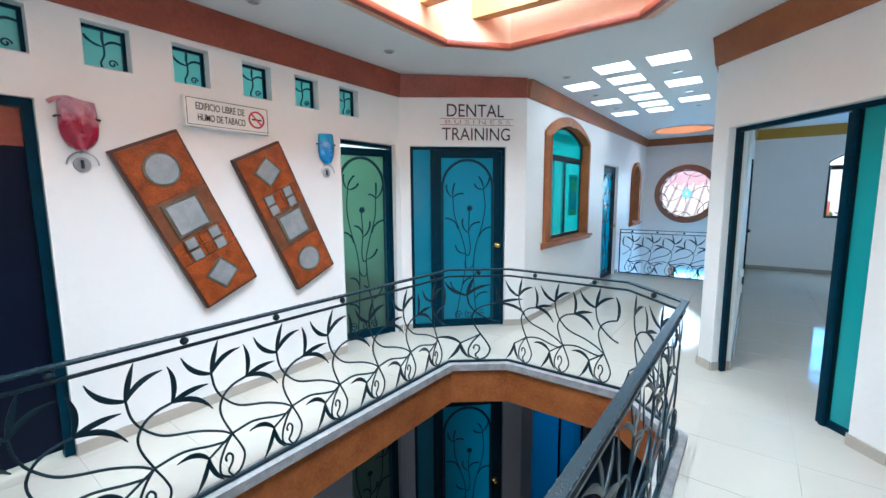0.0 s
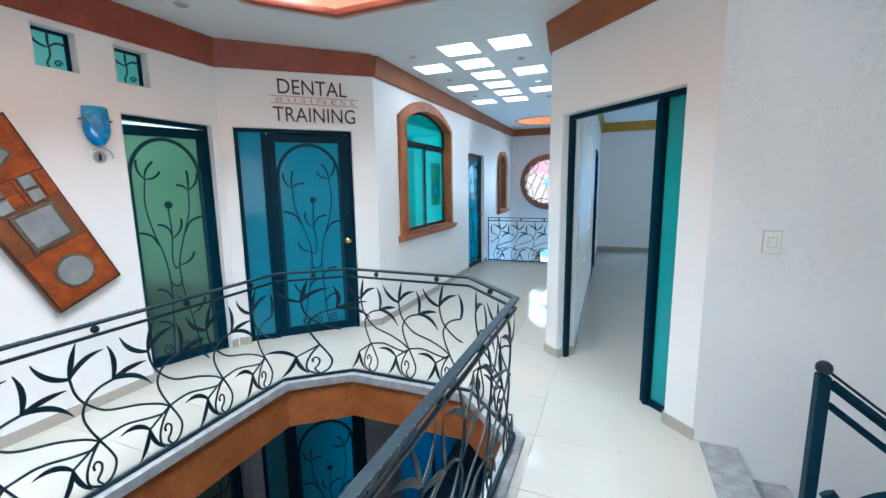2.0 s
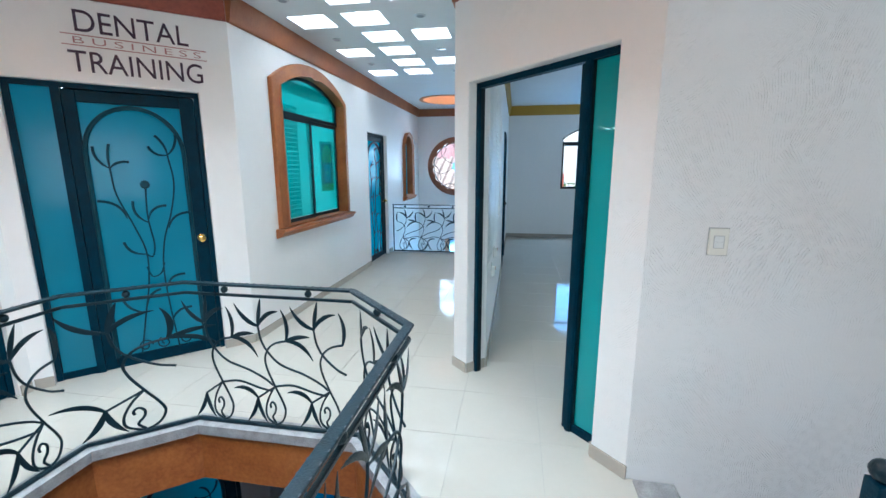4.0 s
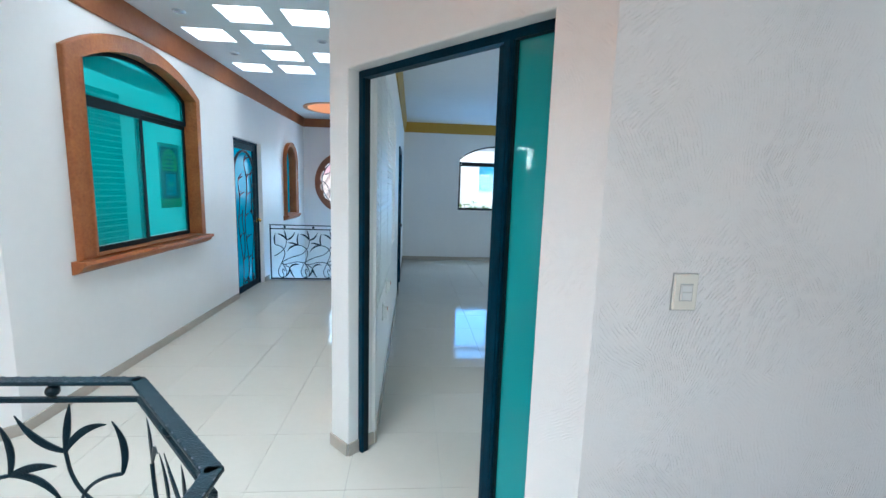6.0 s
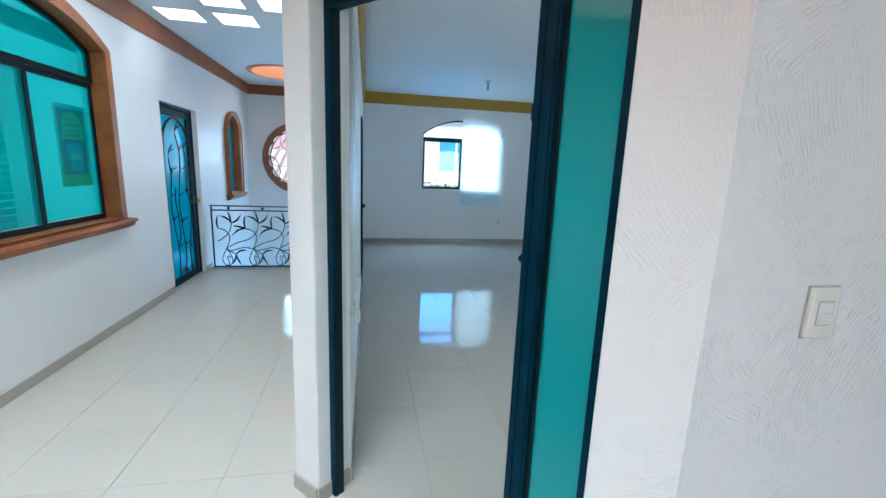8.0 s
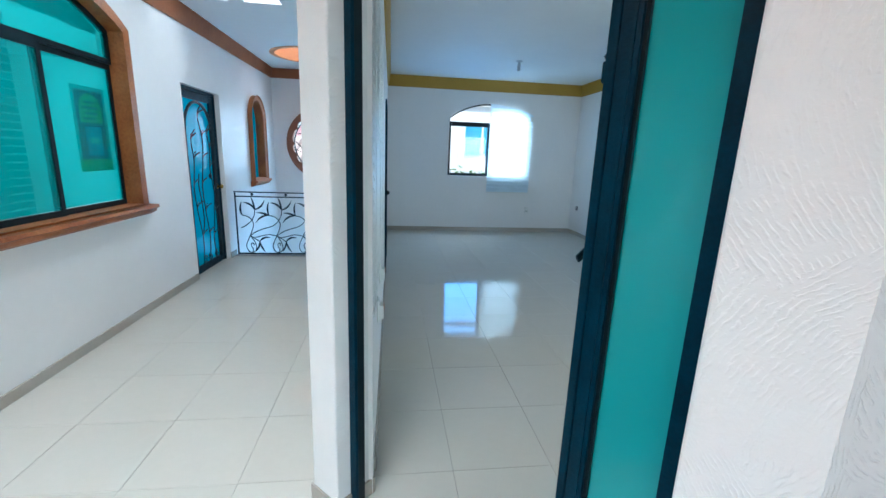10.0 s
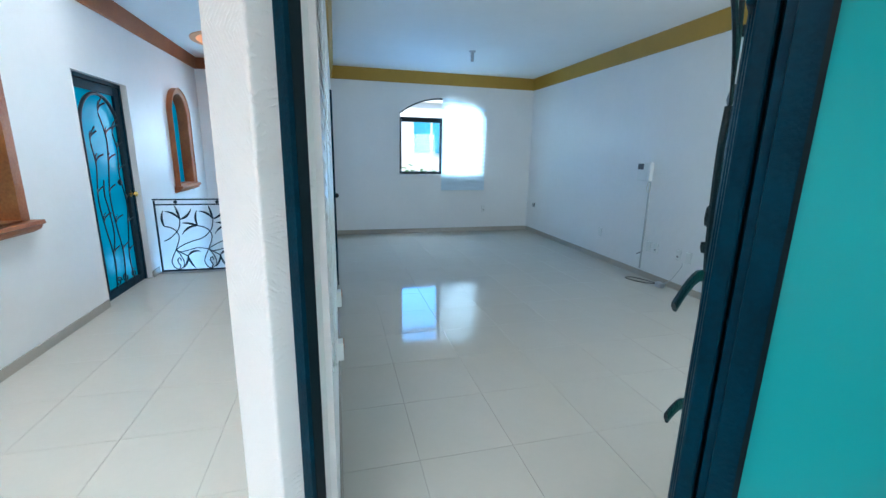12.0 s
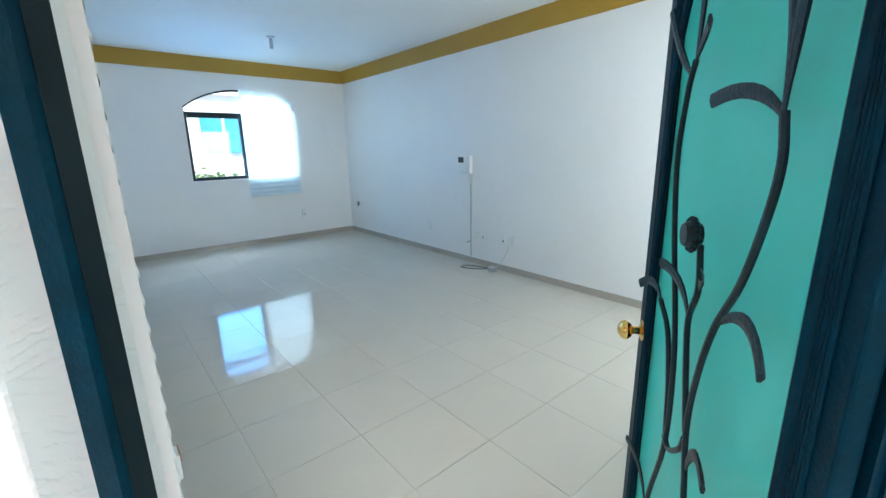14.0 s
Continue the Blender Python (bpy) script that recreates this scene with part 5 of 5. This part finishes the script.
def rail_run(parent, p0, p1, sign=1, top=0.905, posts=True):
    """One straight run of railing between two corners: bars, balls between the top bars, and vine motifs."""
    m, l = facing(p0, p1)
    z = Vector((0, 0, 1))
    hr = part("handrail", boxed(-0.012, -0.021, top - 0.014, l + 0.012, 0.021, top, bevel=0.004), IRON, parent)
    lr = part("lower_rail", boxed(0, -0.009, top - 0.076, l, 0.009, top - 0.06, bevel=0.003), IRON, parent)
    br = part("bottom_rail", boxed(0, -0.011, 0.016, l, 0.011, 0.036, bevel=0.003), IRON, parent)
    made = [hr, lr, br]
    # hammered marks along both edges of the handrail
    bm = bmesh.new()
    n = int(l / 0.045)
    for k in range(n):
        for v in (-0.0185, 0.0185):
            u = (k + 0.5) * l / n + (0.011 if v > 0 else 0)
            box(bm, u - 0.005, v - 0.0014, top - 0.002, u + 0.005, v + 0.0014, top + 0.0012)
    made.append(tagged(part("hammered_edge", bm, HAMMER, parent), kind="stuff"))
    for k in range(max(1, round(l / 0.5))):
        u = (k + 0.5) * l / max(1, round(l / 0.5))
        made.append(part("ball", ball(bmesh.new(), (u, 0, top - 0.038), 0.02, 10), IRON, parent, smooth=True))
    for ob in made:
        ob.matrix_basis = m
    count = max(1, round(l / P))
    step = l / count
    for k in range(count):
        motif = SCROLL[sign, k == (count - 1 if sign > 0 else 0)]
        vine = new("vine", motif[0])
        vine.parent = parent
        vine.matrix_basis = m @ Matrix.Translation(((k + 0.5) * step, 0, 0)) @ Matrix.Diagonal((step / P, 1, (top - 0.06) / 0.77, 1))
        for reach, me in motif[1:]:
            if not -0.05 < (k + 0.5) * step + reach < l + 0.05:
                continue
            b = new("leaf_blade", me)
            b.parent = vine
    if posts:
        part("post", tube(bmesh.new(), [(0, 0, 0.012), (0, 0, top - 0.02)], 0.011, 8), IRON, parent).matrix_basis = m


RAIL = [tuple(Vector(p) * 0.65 + Vector(q) * 0.35) for p, q in zip(VOID, OUT)]
railing = thing("atrium_railing", pose(0, 0, 0), "wrought iron railing with leafy vine scrolls round the void", "railing")
for i in range(len(RAIL)):
    j = (i + 1) % len(RAIL)
    rail_run(railing, RAIL[i], RAIL[j], posts=False)
stair_rail = thing("stair_railing", pose(0, 0, 0), "wrought iron railing with vines before the rear stairwell", "railing")
rail_run(stair_rail, (0.26, 5.38), (2.055, 5.38), -1, 0.90)
structure("trim_coping", boxed(0.215, 5.345, -0.05, 2.055, 5.43, 0.006), STONE)

# newel and sloping rail of the side stair
newel = thing("stair_balustrade", pose(3.21, -1.276, 0.065), "dark teal iron newel with a ball and a sloping rail", "balustrade")
part("newel", boxed(-0.016, -0.02, -0.245, 0.016, 0.02, 0.895, bevel=0.003), TEALFRAME, newel)
part("ball", ball(bmesh.new(), (0, 0, 0.918), 0.0225, 14), IRON, newel, smooth=True)
SL = -0.78
for z, r, yy in ((0.87, 0.015, 0.0), (0.80, 0.011, 0.0), (0.90, 0.005, 0.03)):
    part("sloping_rail", tube(bmesh.new(), [(0.02, yy, z), (2.6, yy, z + 2.58 * SL)], r, 4 if r > 0.01 else 6), TEALFRAME if r > 0.01 else IRON, newel)
for k in range(4):
    u = 0.12 + 0.5 * k
    part("stem", tube(bmesh.new(), curve_points([(u, 0, 0.05 + u * SL), (u - 0.05, 0, 0.3 + u * SL), (u + 0.03, 0, 0.5 + u * SL), (u + 0.15, 0, 0.55 + u * SL)]), 0.01), TEALFRAME, newel)
    for a, b, bend in (((u - 0.02, 0.42), (u - 0.09, 0.62), -0.1), ((u, 0.46), (u + 0.1, 0.66), 0.2), ((u + 0.05, 0.5), (u + 0.24, 0.4), 0.2), ((u - 0.03, 0.35), (u - 0.1, 0.5), 0.1)):
        bm = bmesh.new()
        leaf_blade(bm, (a[0], a[1] + u * SL), (b[0], b[1] + u * SL), bend, 0.024, 0.0, 0.04)
        part("leaf_blade", bm, TEALFRAME, newel)

# stone steps going down beside the grey wall
for k in range(12):
    x, z = (3.13 if k == 0 else 3.04 + k * 0.26), -k * 0.18
    structure("stairs_stone_tread", boxed(x, -1.34, z - 0.05, x + (0.2 if k == 0 else 0.28), -0.128, z + 0.006, bevel=0.008), STONE)
    structure("stairs_riser", boxed(x + 0.02, -1.33, z - 0.45, x + (0.185 if k == 0 else 0.265), -0.133, z - 0.05), WHITEWALL)
# unseen white slab, added to close the stairwell and bounce light up
structure("stairs_bounce_landing", boxed(0.24, 5.46, -2.3, 2.05, 7.69, -2.2), WHITEWALL)
lower_win = thing("window_11", ENDW, "bright stairwell window with blue glass on the half landing", "window", kind="structure")
part("glass", boxed(0.72, 0.06, -2.1, 1.75, 0.065, -0.12), STAINED, lower_win)
part("jamb", boxed(0.64, 0.003, -2.1, 0.72, 0.09, -0.12), PEACH, lower_win, "peach painted reveal")
for u in (0.72, 1.22, 1.71):
    part("mullion", boxed(u, 0.04, -2.1, u + 0.025, 0.08, -0.12), BLACKTEAL, lower_win)


# ---- wall art, sign, masks ----
ART_O = material("rust_lacquer", (0.40, 0.09, 0.012), 0.3, scale=13, bump=0.45, second=(0.10, 0.015, 0.006), spec=0.4, grain=0.9)
ART_D = material("dark_brown_lacquer", (0.075, 0.022, 0.012), 0.4, vary=0.3, scale=12, bump=0.2)
ART_M = material("mid_brown_lacquer", (0.17, 0.055, 0.02), 0.4, vary=0.3, scale=15, bump=0.2)
ART_G = material("grey_mirror_tile", (0.42, 0.43, 0.44), 0.22, metal=0.55, vary=0.15, scale=12)
ART_E = material("dull_bronze_edge", (0.12, 0.10, 0.07), 0.5, metal=0.4, vary=0.2, scale=20)


def art_panel(m):
    """A tall lacquered panel with plates and mirror tiles; x across, z up, front at -y."""
    t = thing("wall_art_panel", m, "tilted lacquered panel with mirror tiles in rust and brown", "wall art", "pair of tilted panels")
    part("backboard", boxed(-0.217, -0.05, -0.605, 0.217, 0.0, 0.605, bevel=0.006), ART_D, t)
    for z0, z1, mat in ((0.215, 0.585, ART_O), (-0.585, -0.255, ART_O)):
        part("plate", boxed(-0.2, -0.058, z0, 0.2, -0.049, z1, bevel=0.004), mat, t)
    part("plate", boxed(-0.205, -0.054, -0.085, 0.205, -0.049, 0.21, bevel=0.002), ART_M, t)
    for a, b in ((-0.205, -0.14), (-0.135, -0.02), (-0.015, 0.06), (0.065, 0.20)):
        for z in (-0.17, -0.088):
            part("plate", boxed(a, -0.056, z - 0.078, b, -0.049, z, bevel=0.003), ART_O, t)

    def tile(cx, cz, half, turn):
        mm = Matrix.Translation((cx, 0, cz)) @ Matrix.Rotation(radians(turn), 4, "Y")
        a = part("tile_border", boxed(-half, -0.064, -half, half, -0.056, half, bevel=0.003), ART_E, t)
        b = part("mirror_tile", boxed(-half * 0.82, -0.067, -half * 0.82, half * 0.82, -0.063, half * 0.82, bevel=0.002), ART_G, t, "grey mirror tile")
        a.matrix_basis = b.matrix_basis = mm

    tile(-0.01, 0.062, 0.125, 0)
    for cx in (-0.085, 0.095):
        for cz in (-0.122, -0.212):
            tile(cx, cz, 0.042, 0)
    tile(0.0, -0.42, 0.09, 62)
    part("tile_border", tube(bmesh.new(), [(0, -0.055, 0.4), (0, -0.064, 0.4)], 0.115, 32), ART_E, t)
    part("mirror_tile", tube(bmesh.new(), [(0, -0.062, 0.4), (0, -0.067, 0.4)], 0.098, 32), ART_G, t, "round grey mirror tile")
    return t


panel = art_panel(WEST @ Matrix.Translation((wy(-2.147), -0.002, 1.395)) @ Matrix.Rotation(radians(-24.7), 4, "Y"))
copy_thing(panel, WEST @ Matrix.Translation((wy(-1.385), -0.002, 1.393)) @ Matrix.Rotation(radians(155), 4, "Y"))


def letters(text, size, mat, parent, m, align="LEFT", width=0.0, shear=0.0, name="lettering", bold=0.012, gap=1.0):
    cu = bpy.data.curves.new(name, "FONT")
    cu.body, cu.size, cu.extrude, cu.align_x, cu.shear, cu.offset = text, size, 0.0015, align, shear, size * bold
    cu.space_character = gap
    tmp = new(name, cu)
    bpy.context.view_layer.update()
    me = bpy.data.meshes.new_from_object(tmp)
    bpy.data.objects.remove(tmp)
    xs = [v.co.x for v in me.vertices]
    if width:
        k = width / (max(xs) - min(xs))
        for v in me.vertices:
            v.co.x *= k
    me.materials.clear()
    me.materials.append(mat)
    ob = new(name, me)
    ob.parent = parent
    ob.matrix_basis = m @ pose(0, 0, 0, 90)
    return ob


PLUM = material("plum_lettering", (0.045, 0.02, 0.045), 0.5, vary=0.1, scale=10)
ROSE = material("rose_lettering", (0.42, 0.20, 0.20), 0.5, vary=0.1, scale=10)
sign = thing("wall_lettering", DENTAL @ Matrix.Translation((0.478, -0.004, 0.0)), "dark plum wall lettering over the closed door", "sign")
letters("DENTAL", 0.20, PLUM, sign, Matrix.Translation((0.045, 0, 2.465)), width=0.66, bold=0.0)
letters("TRAINING", 0.20, PLUM, sign, Matrix.Translation((0.0, 0, 2.205)), width=0.79, bold=0.0)
letters("BUSINESS", 0.062, ROSE, sign, Matrix.Translation((0.03, 0, 2.388)), width=0.75, bold=-0.01, gap=1.5)
for z in (2.44, 2.372):
    part("rule", boxed(-0.02, -0.002, z, 0.83, 0.002, z + 0.006), ROSE, sign)

SIGNW = material("white_acrylic", (0.78, 0.78, 0.76), 0.3, vary=0.02, scale=8)
REDP = material("red_print", (0.55, 0.03, 0.06), 0.4, vary=0.05, scale=8)
ns = thing("smoking_sign", WEST @ Matrix.Translation((wy(-1.837), 0, 2.17)), "white box sign against smoking with black text", "sign")
part("box", boxed(-0.31, -0.06, -0.105, 0.31, -0.001, 0.105, bevel=0.004), SIGNW, ns)
for a in ((-0.298, 0.088, 0.298, 0.092), (-0.298, -0.092, 0.298, -0.088), (-0.298, -0.088, -0.294, 0.088), (0.294, -0.088, 0.298, 0.088)):
    part("border", boxed(a[0], -0.0615, a[1], a[2], -0.0595, a[3]), BLACK, ns)
letters("EDIFICIO LIBRE DE", 0.07, BLACK, ns, Matrix.Translation((-0.24, -0.062, 0.015)), width=0.345, bold=0.003)
letters("HUMO DE TABACO", 0.07, BLACK, ns, Matrix.Translation((-0.23, -0.062, -0.06)), width=0.34, bold=0.003)
part("ban_ring", prism(bmesh.new(), circle((0.205, 0.0), 0.065, 32), [circle((0.205, 0.0), 0.052, 32)], upright, -0.0635, -0.0595), REDP, ns, "red prohibition ring")
b = part("ban_bar", boxed(-0.056, -0.0633, -0.006, 0.056, -0.0593, 0.006), REDP, ns)
b.matrix_basis = Matrix.Translation((0.205, 0, 0)) @ Matrix.Rotation(radians(45), 4, "Y")
part("cigarette", boxed(0.165, -0.0625, -0.006, 0.245, -0.0594, 0.006), BLACK, ns)


def glass_mask(m, mat, w, h, label, hat):
    """A cast glass mask held on a bracket over a round plaque."""
    t = thing("glass_mask", m, label, "wall ornament")
    bm = bmesh.new()
    rows = []
    for i in range(13):
        s = i / 12
        z = h * (0.5 - s)
        half = w / 2 * (0.92 + 0.1 * math.sin(s * 3.1)) * (1 if s < 0.5 else math.sqrt(max(0.03, 1 - ((s - 0.5) / 0.52) ** 2.4)))
        row = []
        for k in range(11):
            q = -1 + 2 * k / 10
            y = -0.03 - 0.045 * (1 - q * q)
            if abs(q) < 0.15 and 0.3 < s < 0.62:
                y -= 0.025 * (s - 0.25) / 0.35
            if 0.3 < abs(q) < 0.7 and 0.24 < s < 0.36:
                y += 0.018
            if abs(q) < 0.4 and 0.7 < s < 0.78:
                y -= 0.012
            row.append(bm.verts.new((q * half, y, z)))
        rows.append(row)
    for a, b in zip(rows, rows[1:]):
        for k in range(10):
            bm.faces.new((a[k], a[k + 1], b[k + 1], b[k]))
    r = bmesh.ops.extrude_face_region(bm, geom=bm.faces[:])
    for v in r["geom"]:
        if isinstance(v, bmesh.types.BMVert):
            v.co.y += 0.02
    part("glass", bm, mat, t, smooth=True)
    if hat:
        part("plume", tube(bmesh.new(), curve_points([(0.02, -0.06, h / 2 - 0.005), (-0.05, -0.06, h / 2 + 0.012), (-w * 0.55, -0.05, h / 2 - 0.005), (-w * 0.72, -0.04, h / 2 - 0.025)]), [0.008] * 10 + [0.012] * 9, 8, 0.7), mat, t)
    for q in (-1, 1):
        part("clip", tube(bmesh.new(), [(q * (w / 2 + 0.012), -0.001, h * 0.16), (q * (w / 2 + 0.008), -0.04, h * 0.16), (q * (w / 2 - 0.012), -0.05, h * 0.16)], 0.006), BLACK, t, "black side clip")
    part("bracket", tube(bmesh.new(), [(0.075 * math.cos(math.pi * i / 12), -0.03, -h / 2 - 0.085 + 0.075 * math.sin(math.pi * i / 12)) for i in range(13)], 0.005), CHROME, t)
    part("stem", tube(bmesh.new(), [(0, -0.001, -h / 2 - 0.01), (0, -0.05, -h / 2 + 0.005)], 0.008), CHROME, t)
    part("plaque", tube(bmesh.new(), [(0, -0.001, -h / 2 - 0.08), (0, -0.012, -h / 2 - 0.08)], 0.042, 20), CHROME, t)
    part("emblem", boxed(-0.008, -0.015, -h / 2 - 0.105, 0.008, -0.011, -h / 2 - 0.055, bevel=0.003), BLACK, t)
    return t


glass_mask(WEST @ Matrix.Translation((wy(-2.712), 0, 1.99)), cast_glass("red_cast_glass", (0.42, 0.008, 0.045), (0.78, 0.45, 0.55), 0.12), 0.18, 0.28, "red iridescent glass mask on a chrome bracket", True)
glass_mask(WEST @ Matrix.Translation((wy(-0.945), 0, 2.01)), cast_glass("sky_blue_cast_glass", (0.0, 0.30, 0.75), (0.05, 0.5, 0.85), 0.12), 0.165, 0.265, "blue glass mask on a chrome bracket", False)
